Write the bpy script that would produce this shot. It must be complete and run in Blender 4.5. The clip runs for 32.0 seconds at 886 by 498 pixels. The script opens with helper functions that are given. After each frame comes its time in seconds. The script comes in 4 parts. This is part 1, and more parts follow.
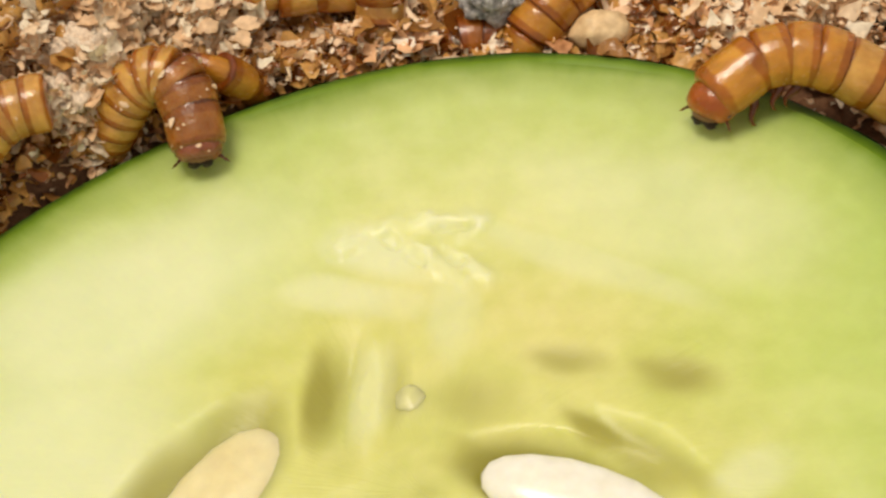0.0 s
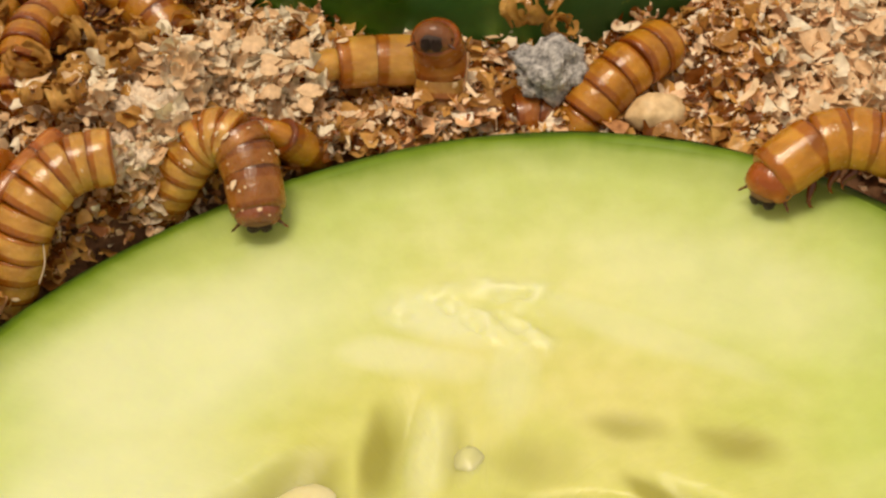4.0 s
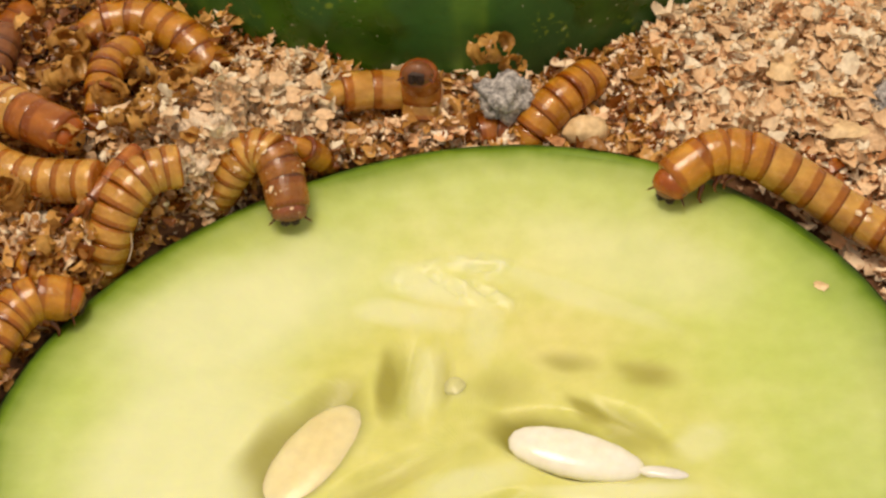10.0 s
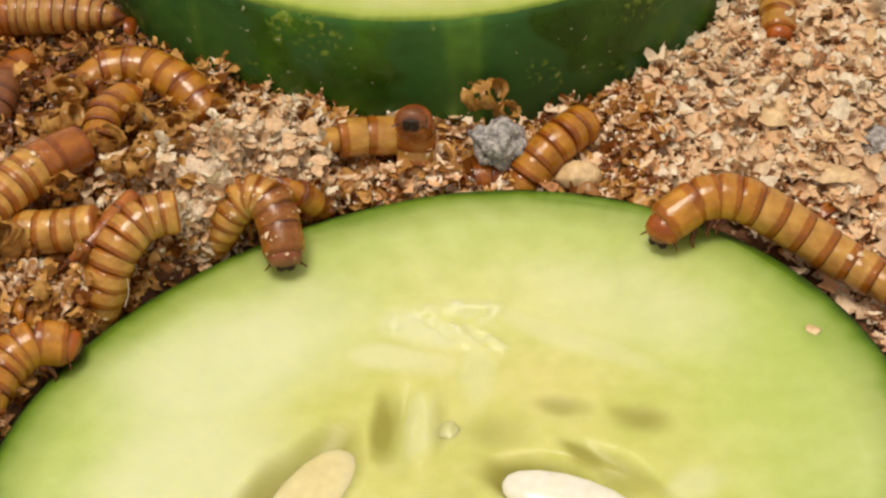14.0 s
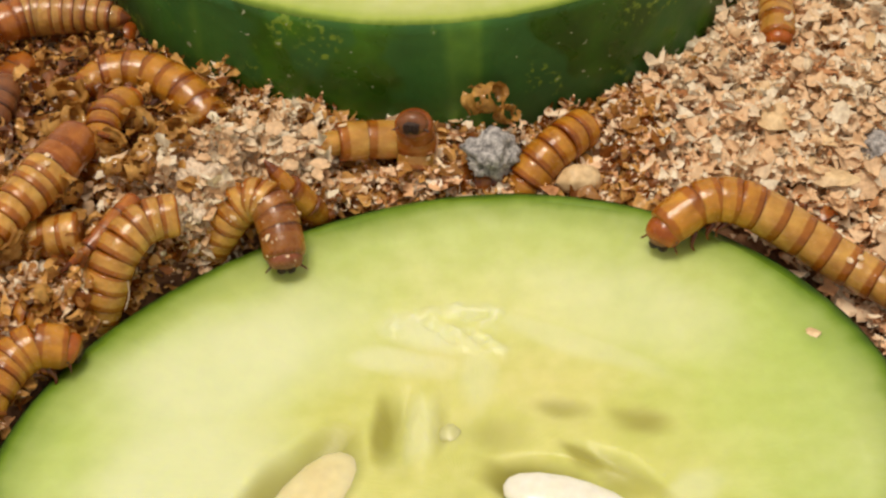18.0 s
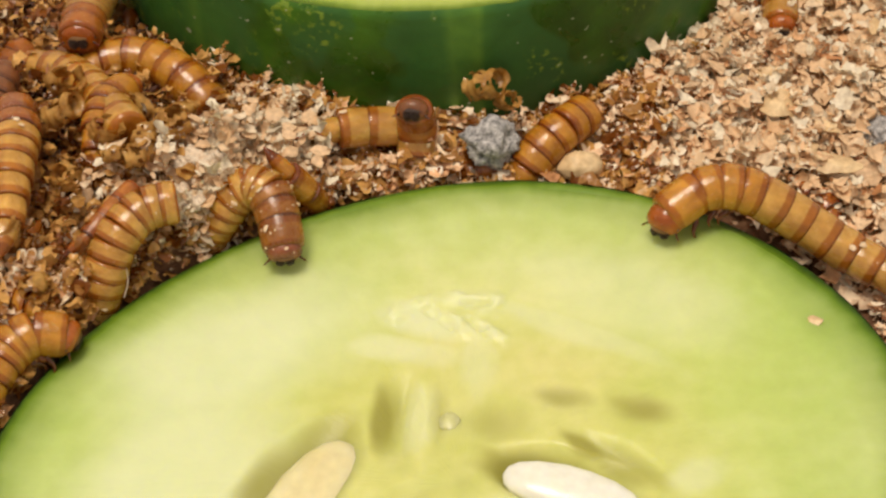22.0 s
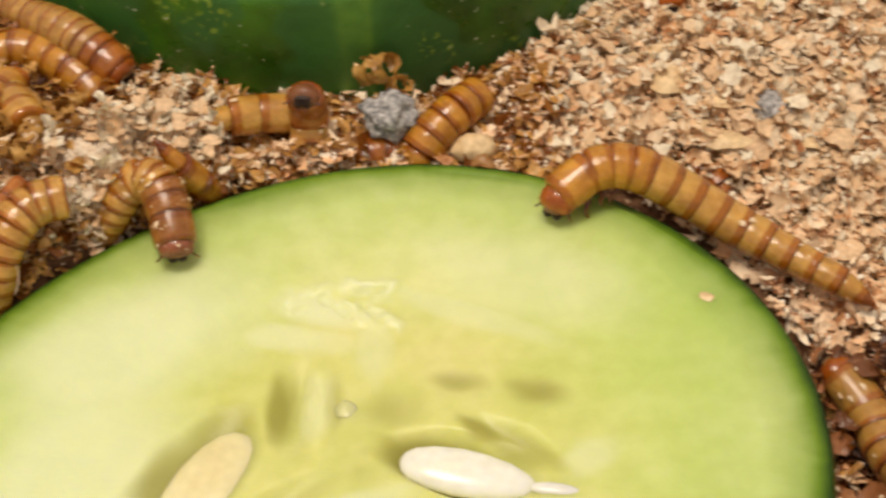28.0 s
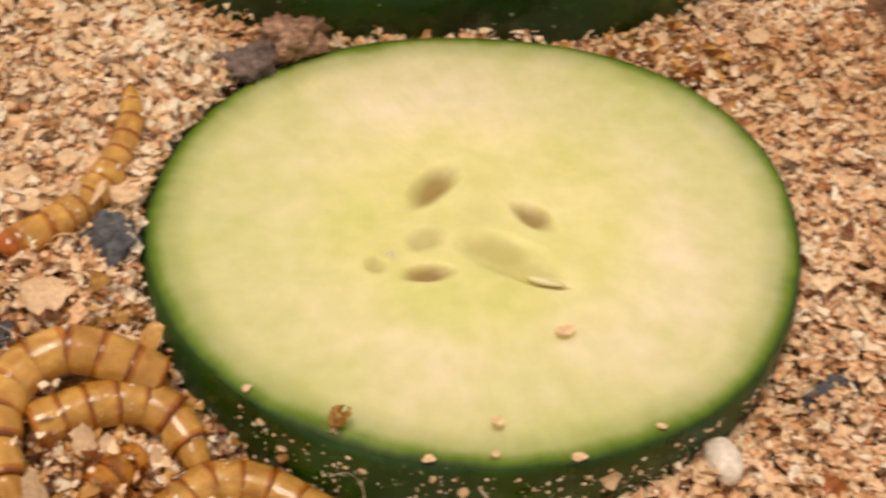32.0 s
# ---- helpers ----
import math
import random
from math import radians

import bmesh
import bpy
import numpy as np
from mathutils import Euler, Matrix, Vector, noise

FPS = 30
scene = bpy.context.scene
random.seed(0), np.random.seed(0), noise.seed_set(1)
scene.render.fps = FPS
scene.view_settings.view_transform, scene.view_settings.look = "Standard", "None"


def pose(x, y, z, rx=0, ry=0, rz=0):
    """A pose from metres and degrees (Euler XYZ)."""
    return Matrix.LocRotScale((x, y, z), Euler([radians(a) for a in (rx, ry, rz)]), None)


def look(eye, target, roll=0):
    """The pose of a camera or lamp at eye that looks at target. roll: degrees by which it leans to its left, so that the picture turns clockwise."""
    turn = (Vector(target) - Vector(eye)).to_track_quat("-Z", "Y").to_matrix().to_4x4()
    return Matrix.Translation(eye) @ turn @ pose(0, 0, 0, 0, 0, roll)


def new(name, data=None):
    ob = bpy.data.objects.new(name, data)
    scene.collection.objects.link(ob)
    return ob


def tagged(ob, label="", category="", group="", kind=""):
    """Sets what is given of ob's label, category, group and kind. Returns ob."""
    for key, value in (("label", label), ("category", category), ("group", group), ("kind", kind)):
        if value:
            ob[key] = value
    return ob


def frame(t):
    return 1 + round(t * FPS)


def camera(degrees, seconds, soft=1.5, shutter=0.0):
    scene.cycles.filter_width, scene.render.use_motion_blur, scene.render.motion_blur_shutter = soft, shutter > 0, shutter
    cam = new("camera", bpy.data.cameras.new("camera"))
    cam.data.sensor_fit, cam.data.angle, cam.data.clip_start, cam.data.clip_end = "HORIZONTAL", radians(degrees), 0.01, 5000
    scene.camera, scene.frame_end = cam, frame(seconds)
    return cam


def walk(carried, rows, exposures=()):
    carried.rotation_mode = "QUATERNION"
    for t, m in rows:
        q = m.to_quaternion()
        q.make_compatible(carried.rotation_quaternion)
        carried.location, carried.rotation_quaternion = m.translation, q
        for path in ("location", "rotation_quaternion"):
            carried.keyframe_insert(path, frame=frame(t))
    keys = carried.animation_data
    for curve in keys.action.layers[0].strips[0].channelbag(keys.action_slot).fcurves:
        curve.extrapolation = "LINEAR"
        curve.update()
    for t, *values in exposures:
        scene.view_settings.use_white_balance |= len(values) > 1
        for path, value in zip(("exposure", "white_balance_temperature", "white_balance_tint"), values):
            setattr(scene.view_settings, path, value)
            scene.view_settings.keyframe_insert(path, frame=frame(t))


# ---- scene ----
cam = camera(30, 32.0, soft=2.5, shutter=0.5)
walk(cam, [
    (0, pose(0.00682, -0.04792, 0.06001, 40.52, 5.66, 2.15)),
    (0.5, pose(0.00527, -0.04906, 0.05943, 41.31, 5.17, 2.68)),
    (1, pose(0.00554, -0.04987, 0.05972, 41.53, 5.94, 3.67)),
    (1.5, pose(0.00493, -0.05003, 0.05974, 42.11, 5.72, 3.57)),
    (2, pose(0.00426, -0.05014, 0.05913, 43.04, 5.13, 3.53)),
    (2.5, pose(0.00485, -0.04959, 0.05939, 43.52, 4.79, 3.32)),
    (3, pose(0.00381, -0.04956, 0.05850, 45.14, 3.36, 2.41)),
    (3.5, pose(0.00353, -0.05042, 0.05844, 45.28, 3.65, 3.11)),
    (5.5, pose(0.00368, -0.05023, 0.05960, 44.19, 3.86, 3.62)),
    (6, pose(0.00369, -0.05038, 0.05914, 43.99, 3.84, 3.24)),
    (6.5, pose(0.00369, -0.05032, 0.05875, 43.59, 3.92, 3.02)),
    (7, pose(0.00378, -0.04981, 0.05812, 43.03, 4.04, 2.98)),
    (7.5, pose(0.00278, -0.05453, 0.06131, 43.69, 3.31, 2.29)),
    (8, pose(0.00200, -0.05898, 0.06611, 43.81, 2.67, 1.90)),
    (8.5, pose(0.00122, -0.06381, 0.07090, 44.02, 1.96, 1.44)),
    (9, pose(0.00046, -0.06805, 0.07604, 43.99, 1.58, 1.10)),
    (9.5, pose(0.00063, -0.06802, 0.07647, 43.98, 1.28, 0.98)),
    (10, pose(0.00129, -0.06838, 0.07674, 44.49, 1.74, 1.09)),
    (10.5, pose(0.00101, -0.06854, 0.07691, 44.90, 1.63, 1.05)),
    (11, pose(0.00144, -0.06856, 0.07711, 45.23, 1.87, 1.17)),
    (11.5, pose(0.00183, -0.06870, 0.07731, 45.52, 2.09, 1.17)),
    (12, pose(0.00177, -0.06885, 0.07730, 45.74, 2.04, 1.11)),
    (12.5, pose(0.00204, -0.06884, 0.07716, 45.92, 2.27, 1.16)),
    (13, pose(0.00172, -0.06868, 0.07762, 45.73, 2.09, 1.13)),
    (13.5, pose(0.00184, -0.06875, 0.07736, 45.92, 2.12, 1.09)),
    (14, pose(0.00178, -0.06880, 0.07733, 45.97, 1.88, 1.05)),
    (14.5, pose(0.00168, -0.06906, 0.07718, 46.14, 1.72, 0.94)),
    (16.5, pose(0.00153, -0.06912, 0.07716, 46.19, 1.74, 1.08)),
    (17, pose(0.00158, -0.06903, 0.07721, 46.17, 1.80, 1.11)),
    (17.5, pose(0.00159, -0.06916, 0.07681, 46.42, 1.78, 1.06)),
    (18, pose(0.00151, -0.06916, 0.07699, 46.36, 1.78, 0.96)),
    (18.5, pose(0.00144, -0.06884, 0.07698, 46.20, 1.63, 0.99)),
    (19, pose(0.00165, -0.06887, 0.07679, 46.23, 1.85, 1.13)),
    (19.5, pose(0.00181, -0.06891, 0.07682, 46.19, 1.99, 1.23)),
    (20, pose(0.00167, -0.06868, 0.07702, 45.89, 1.91, 1.19)),
    (20.5, pose(0.00183, -0.06874, 0.07676, 45.96, 1.98, 1.27)),
    (21, pose(0.00180, -0.06875, 0.07667, 45.98, 2.01, 1.19)),
    (21.5, pose(0.00182, -0.06864, 0.07672, 45.89, 1.99, 1.16)),
    (22, pose(0.00187, -0.06868, 0.07681, 45.81, 1.94, 1.11)),
    (22.5, pose(0.00180, -0.06837, 0.07709, 45.47, 1.92, 1.23)),
    (23, pose(0.00188, -0.06827, 0.07694, 45.37, 2.02, 1.31)),
    (23.5, pose(0.00159, -0.06823, 0.07688, 45.20, 1.87, 1.29)),
    (24, pose(0.00196, -0.06822, 0.07654, 45.15, 2.14, 1.31)),
    (24.5, pose(0.00206, -0.06829, 0.07655, 45.06, 2.18, 1.24)),
    (26.5, pose(0.00220, -0.06815, 0.07645, 44.84, 2.13, 1.07)),
    (27, pose(0.00228, -0.06801, 0.07661, 44.68, 2.04, 0.68)),
    (27.5, pose(0.00229, -0.06780, 0.07646, 44.70, 1.57, -0.52)),
    (28, pose(0.00363, -0.06804, 0.07755, 44.64, 1.23, -1.96)),
    (28.5, pose(0.00595, -0.06889, 0.07723, 44.95, 0.32, -5.32)),
    (29, pose(0.00602, -0.06869, 0.07738, 44.49, -0.40, -7.46)),
    (29.5, pose(0.00658, -0.06783, 0.07674, 43.45, -0.89, -9.00)),
    (30, pose(0.00788, -0.06863, 0.07697, 41.81, -2.35, -11.71)),
    (30.5, pose(0.01468, -0.07220, 0.07780, 41.28, -4.37, -16.21)),
    (31, pose(0.01709, -0.07388, 0.08030, 42.26, -5.83, -20.43)),
    (31.5, pose(0.01944, -0.07466, 0.08196, 44.60, -5.94, -23.19)),
    (32, pose(0.02053, -0.07636, 0.08277, 45.45, -7.27, -26.52)),
], exposures=[(0, 0.0, 6600, 12), (1, 0.0, 7200, 12), (6, 0.0, 7250, 13), (11, 0.0, 7250, 15), (13, 0.0, 6800, 12), (14, 0.0, 6600, 12), (28, 0.0, 6650, 13), (29, 0.0, 6750, 18), (29.5, 0.0, 6450, 21), (30, 0.0, 5850, 30), (30.5, 0.0, 5350, 54), (31, 0.05, 6250, 50), (31.5, 0.0, 6300, 32), (32, 0.05, 6800, 17)])

# ---- light: a warm room lamp above, soft light from the room all round ----
world = bpy.data.worlds.new("room_light")
scene.world = world
world.use_nodes = True
world.node_tree.nodes["Background"].inputs[0].default_value = (1.0, 0.92, 0.81, 1)
world.node_tree.nodes["Background"].inputs[1].default_value = 0.5


def area_lamp(name, eye, target, size, power, colour):
    lamp = bpy.data.lights.new(name, "AREA")
    lamp.shape, lamp.size, lamp.energy, lamp.color = "DISK", size, power, colour
    ob = new(name, lamp)
    ob.matrix_basis = look(eye, target)
    return ob


area_lamp("room_lamp", (-0.06, -0.02, 0.46), (0.02, 0.0, 0.0), 0.17, 1.54, (1.0, 0.89, 0.73))

CM = 0.01


# ---- materials ----
class Nodes:
    """A principled material and short ways to add nodes to it."""

    def __init__(self, name, roughness=0.5, **inputs):
        self.mat = bpy.data.materials.new(name)
        self.mat.use_nodes = True
        self.tree = self.mat.node_tree
        self.bsdf = self.tree.nodes["Principled BSDF"]
        self.bsdf.inputs["Roughness"].default_value = roughness
        for key, value in inputs.items():
            self.bsdf.inputs[key.replace("_", " ")].default_value = value

    def add(self, kind, **settings):
        node = self.tree.nodes.new(kind)
        for key, value in settings.items():
            node.inputs[key.replace("_", " ")].default_value = value
        return node

    def link(self, a, b):
        self.tree.links.new(a, b)

    def coords(self, which="Object"):
        return self.add("ShaderNodeTexCoord").outputs[which]

    def noise(self, scale, detail=3.0, vector=None, out="Fac"):
        node = self.add("ShaderNodeTexNoise", Scale=scale, Detail=detail)
        self.link(vector or self.coords(), node.inputs["Vector"])
        return node.outputs[out]

    def ramp(self, fac, *stops):
        node = self.add("ShaderNodeValToRGB")
        ramp = node.color_ramp
        while len(ramp.elements) < len(stops):
            ramp.elements.new(0.5)
        for e, (at, colour) in zip(ramp.elements, stops):
            e.position, e.color = at, (*colour, 1)
        self.link(fac, node.inputs[0])
        return node.outputs[0]

    def math(self, op, a, b=0.0, c=0.0):
        node = self.tree.nodes.new("ShaderNodeMath")
        node.operation = op
        for socket, value in zip(node.inputs, (a, b, c)):
            if isinstance(value, (int, float)):
                socket.default_value = value
            else:
                self.link(value, socket)
        return node.outputs[0]

    def mix(self, fac, a, b, blend="MIX"):
        node = self.tree.nodes.new("ShaderNodeMix")
        node.data_type, node.blend_type = "RGBA", blend
        for socket, value in ((node.inputs[0], fac), (node.inputs[6], a), (node.inputs[7], b)):
            if isinstance(value, (int, float)):
                socket.default_value = value
            elif isinstance(value, tuple):
                socket.default_value = (*value, 1)
            else:
                self.link(value, socket)
        return node.outputs[2]

    def bump(self, height, distance, strength=1.0):
        node = self.add("ShaderNodeBump", Strength=strength, Distance=distance)
        self.link(height, node.inputs["Height"])
        self.link(node.outputs[0], self.bsdf.inputs["Normal"])

    def colour(self, socket):
        self.link(socket, self.bsdf.inputs["Base Color"])
        return self

    def thin(self, amount, socket):
        """A thin sheet: part of the light goes through it."""
        through_light = self.add("ShaderNodeBsdfTranslucent")
        self.link(socket, through_light.inputs["Color"])
        both = self.add("ShaderNodeMixShader", Fac=amount)
        self.link(self.bsdf.outputs[0], both.inputs[1])
        self.link(through_light.outputs[0], both.inputs[2])
        self.link(both.outputs[0], self.tree.nodes["Material Output"].inputs["Surface"])
        return self

    def soft(self, weight, radius, scale):
        self.bsdf.inputs["Subsurface Weight"].default_value = weight
        self.bsdf.inputs["Subsurface Radius"].default_value = radius
        self.bsdf.inputs["Subsurface Scale"].default_value = scale
        return self


def flesh_material(name, brim, rim, outer, middle, core, gel, edge=0.0):
    """Cut cucumber: green at the peel, paler and yellower towards the seeds, wet. edge: how far the green reaches in."""
    n = Nodes(name, 0.3, Specular_IOR_Level=0.3)
    sep = n.add("ShaderNodeSeparateXYZ")
    co = n.coords()
    n.link(co, sep.inputs[0])
    across = n.tree.nodes.new("ShaderNodeAttribute")
    across.attribute_name = "across"
    rel = across.outputs["Fac"]
    angle = n.math("ARCTAN2", sep.outputs[1], sep.outputs[0])
    fibre = n.add("ShaderNodeCombineXYZ")
    n.link(n.math("MULTIPLY", angle, 26.0), fibre.inputs[0])
    n.link(n.math("MULTIPLY", rel, 9.0), fibre.inputs[1])
    wob = n.math("ADD", n.math("MULTIPLY_ADD", n.noise(170, 3, co), 0.075, -0.0375), n.math("MULTIPLY_ADD", n.noise(1.0, 4, fibre.outputs[0]), 0.022, -0.011))
    wob = n.math("MULTIPLY", wob, n.ramp(rel, (0.94, (1, 1, 1)), (0.995, (0.5, 0.5, 0.5))))
    between = tuple(0.55 * a + 0.45 * b for a, b in zip(outer, rim))
    base = n.ramp(n.math("ADD", rel, wob), (0.0, core), (0.4, core), (0.6, middle), (0.86 - edge, outer), (0.935 - 0.6 * edge, between), (0.968 - 0.3 * edge, rim), (0.986, brim), (0.998, tuple(0.45 * v for v in brim)))
    polar = n.add("ShaderNodeCombineXYZ")
    n.link(n.math("MULTIPLY", angle, 2.2), polar.inputs[0])
    n.link(n.math("MULTIPLY", rel, 2.0), polar.inputs[1])
    rays = n.ramp(n.noise(3.0, 5, polar.outputs[0]), (0.35, (0.965, 0.98, 0.92)), (0.65, (1.015, 1.01, 1.04)))
    patch = n.ramp(n.noise(75, 4, co), (0.36, (0.87, 0.93, 0.76)), (0.64, (1.06, 1.03, 1.18)))
    cells = n.ramp(n.noise(620, 4, co), (0.35, (0.95, 0.96, 0.9)), (0.65, (1.03, 1.03, 1.08)))
    outside = n.ramp(rel, (0.3, (0, 0, 0)), (0.65, (1, 1, 1)))
    skin = n.mix(1.0, n.mix(outside, n.mix(1.0, base, patch, "MULTIPLY"), rays, "MULTIPLY"), cells, "MULTIPLY")
    # paler flesh; on the front slice also glare put into the colour
    pale = n.tree.nodes.new("ShaderNodeAttribute")
    pale.attribute_name = "pale"
    skin = n.mix(pale.outputs["Fac"], skin, (0.8, 0.84, 0.58))
    # olive seed jelly; on the front slice also painted shade in the hollows
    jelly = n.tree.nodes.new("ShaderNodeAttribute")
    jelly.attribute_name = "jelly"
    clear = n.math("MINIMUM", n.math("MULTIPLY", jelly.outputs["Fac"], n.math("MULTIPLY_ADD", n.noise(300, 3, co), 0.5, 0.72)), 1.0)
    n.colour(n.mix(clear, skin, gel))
    n.soft(0.6, (1.0, 0.9, 0.35), 0.0026)
    wet = n.ramp(n.noise(500, 3, co), (0.3, (0.3, 0.3, 0.3)), (0.7, (0.46, 0.46, 0.46)))
    wet = n.mix(clear, wet, (0.38, 0.38, 0.38))
    n.link(n.mix(n.ramp(rel, (0.95, (0, 0, 0)), (0.985, (1, 1, 1))), wet, (0.7, 0.7, 0.7)), n.bsdf.inputs["Roughness"])
    n.bump(n.math("ADD", n.noise(600, 4, co), n.math("MULTIPLY", n.noise(1.0, 4, fibre.outputs[0]), 0.6)), 0.00006)
    return n.mat


def peel_material(name, tone=1.0, specks=1.0):
    """Cucumber skin: dark green with lighter lengthwise stripes, patches of dull sheen put into the colour and clusters
    of yellow-green specks. tone: how lit or shaded the colour is.
    """
    n = Nodes(name, 0.42, Specular_IOR_Level=0.42)
    co = n.coords()
    stretch = n.add("ShaderNodeMapping")
    stretch.inputs["Scale"].default_value = (1, 1, 0.08)
    n.link(co, stretch.inputs[0])
    streak = n.noise(150, 2, stretch.outputs[0])
    base = n.ramp(streak, (0.3, (0.016, 0.05, 0.004)), (0.5, (0.03, 0.096, 0.007)), (0.64, (0.05, 0.14, 0.008)), (0.7, (0.13, 0.26, 0.016)), (0.78, (0.07, 0.17, 0.01)))
    blotch = n.ramp(n.noise(240, 5, co), (0.42, (0.68, 0.72, 0.66)), (0.52, (1.0, 1.0, 1.0)), (0.66, (1.5, 1.4, 1.3)))
    base = n.mix(1.0, base, blotch, "MULTIPLY")
    # cloudy patches: the wet film's reflection put into the colour, rougher too
    painted_sheen = n.ramp(n.noise(95, 3, co), (0.5, (0, 0, 0)), (0.53, (1, 1, 1)))
    base = n.mix(n.math("MULTIPLY", painted_sheen, 0.6), base, (0.026, 0.1, 0.024))
    base = n.mix(1.0, base, (tone, tone, tone), "MULTIPLY")
    speck = n.ramp(n.noise(1700, 4, co), (0.54, (0, 0, 0)), (0.64, (1, 1, 1)))
    zone = n.ramp(n.noise(200, 2, co), (0.56, (0, 0, 0)), (0.64, (1, 1, 1)))
    spots = n.math("MULTIPLY", n.mix(1.0, speck, zone, "MULTIPLY"), specks)
    dots = n.ramp(n.noise(1700, 1, co), (0.74, (0, 0, 0)), (0.78, (1, 1, 1)))
    n.colour(n.mix(dots, n.mix(spots, base, (0.19, 0.3, 0.03)), (0.4, 0.45, 0.3)))
    n.link(n.mix(painted_sheen, n.ramp(n.noise(500, 3, co), (0.3, (0.2, 0.2, 0.2)), (0.7, (0.42, 0.42, 0.42))), (0.48, 0.48, 0.48)), n.bsdf.inputs["Roughness"])
    n.bump(n.noise(700, 4, co), 0.00012)
    return n.mat


def chitin(name, pale, amber, band, roughness=0.2, wide=0.27):
    """Larva skin: each ring pale and see-through in front, with an amber hind band of the given width and a thin dark seam; the belly is darker."""
    n = Nodes(name, roughness, Coat_Weight=0.3, Coat_Roughness=0.07, Specular_IOR_Level=0.45)
    co = n.coords()
    sep = n.add("ShaderNodeSeparateXYZ")
    n.link(co, sep.inputs[0])
    rnd = n.add("ShaderNodeObjectInfo").outputs["Random"]
    shift = n.add("ShaderNodeVectorMath")
    n.link(co, shift.inputs[0])
    n.link(n.math("MULTIPLY", rnd, 40.0), shift.inputs[1])
    own = shift.outputs[0]
    z = n.math("ADD", sep.outputs[2], n.math("ADD", n.math("MULTIPLY_ADD", n.noise(1.7, 3, own), 0.16, -0.08), n.math("MULTIPLY_ADD", rnd, 0.08, -0.04)))
    base = n.ramp(z, (0.0, band), (0.03, band), (0.06, amber), (wide, amber), (wide + 0.07, pale), (0.93, pale), (1.0, amber))
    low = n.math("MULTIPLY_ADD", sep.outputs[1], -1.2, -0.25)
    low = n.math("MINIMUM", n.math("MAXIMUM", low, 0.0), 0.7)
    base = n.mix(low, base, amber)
    mott = n.ramp(n.noise(1.5, 4, own), (0.32, (0.7, 0.6, 0.48)), (0.68, (1.12, 1.12, 1.12)))
    tone = n.ramp(rnd, (0.0, (0.86, 0.8, 0.72)), (1.0, (1.06, 1.06, 1.06)))
    n.colour(n.mix(1.0, n.mix(1.0, base, mott, "MULTIPLY"), tone, "MULTIPLY"))
    n.soft(0.5, (1.0, 0.5, 0.14), 0.001)
    n.link(n.ramp(n.noise(5.0, 4, own), (0.3, (0.75 * roughness,) * 3), (0.7, (1.5 * roughness,) * 3)), n.bsdf.inputs["Roughness"])
    n.bump(n.noise(4.0, 5, own), 0.0001, 0.6)
    return n.mat


def grainy(name, dark, light, scale, roughness=0.75, depth=0.0001, per_island=False, grit=0.27, sheet=0.0):
    n = Nodes(name, roughness)
    co = n.coords()
    if per_island:
        rnd = n.add("ShaderNodeNewGeometry").outputs["Random Per Island"]
    else:
        rnd = n.noise(scale, 5, co)
    mid = tuple((a + b) / 2 for a, b in zip(dark, light))
    tint = n.mix(1.0, n.ramp(rnd, (0.25, dark), (0.5, mid), (0.75, light)), n.ramp(n.noise(scale * 3, 3, co), (0.3, (1 - grit, 1 - 1.1 * grit, 1 - 1.15 * grit)), (0.7, (1.05, 1.05, 1.05))), "MULTIPLY")
    n.colour(tint)
    if sheet:
        n.thin(sheet, tint)
    n.bump(n.noise(scale * 2, 4, co), depth)
    return n


def bran_material():
    """Bran: each flake of its own tone, browner and paler in patches, with darker specks; thin enough to glow."""
    n = Nodes("bran", 0.65)
    co = n.coords()
    rnd = n.add("ShaderNodeNewGeometry").outputs["Random Per Island"]
    base = n.ramp(rnd, (0.0, (0.2, 0.07, 0.025)), (0.05, (0.5, 0.22, 0.08)), (0.14, (0.84, 0.5, 0.26)), (0.45, (0.94, 0.68, 0.43)), (0.75, (0.96, 0.78, 0.54)), (1.0, (0.97, 0.89, 0.72)))
    patch = n.ramp(n.noise(62, 3, co), (0.36, (0.84, 0.72, 0.6)), (0.48, (1.0, 0.98, 0.95)), (0.62, (1.08, 1.1, 1.16)))
    spots = n.ramp(n.noise(1900, 4, co), (0.32, (0.66, 0.58, 0.5)), (0.5, (1.0, 1.0, 1.0)), (0.7, (1.06, 1.06, 1.06)))
    tint = n.mix(1.0, n.mix(1.0, base, patch, "MULTIPLY"), spots, "MULTIPLY")
    n.colour(tint).thin(0.14, tint)
    n.bump(n.noise(3000, 3, co), 0.00006)
    return n.mat


FLESH_A = flesh_material("flesh_green", (0.035, 0.085, 0.005), (0.145, 0.25, 0.012), (0.535, 0.64, 0.205), (0.665, 0.715, 0.265), (0.675, 0.675, 0.23), (0.37, 0.35, 0.075), 0.01)
FLESH_C = flesh_material("flesh_cream", (0.04, 0.085, 0.006), (0.14, 0.22, 0.016), (0.66, 0.63, 0.31), (0.8, 0.72, 0.43), (0.78, 0.72, 0.33), (0.37, 0.255, 0.085), 0.012)
FLESH_B = flesh_material("flesh_pale_green", (0.15, 0.24, 0.015), (0.4, 0.48, 0.1), (0.62, 0.66, 0.28), (0.68, 0.7, 0.3), (0.68, 0.67, 0.25), (0.38, 0.35, 0.075))
# one peel in two tones: shade put into this one, light into the next
SHADED_PEEL = peel_material("shaded_peel", 0.62, 0.12)
LIT_PEEL = peel_material("lit_peel", 1.3)
AMBER = chitin("larva_amber", (0.54, 0.255, 0.03), (0.37, 0.125, 0.009), (0.2, 0.05, 0.005))
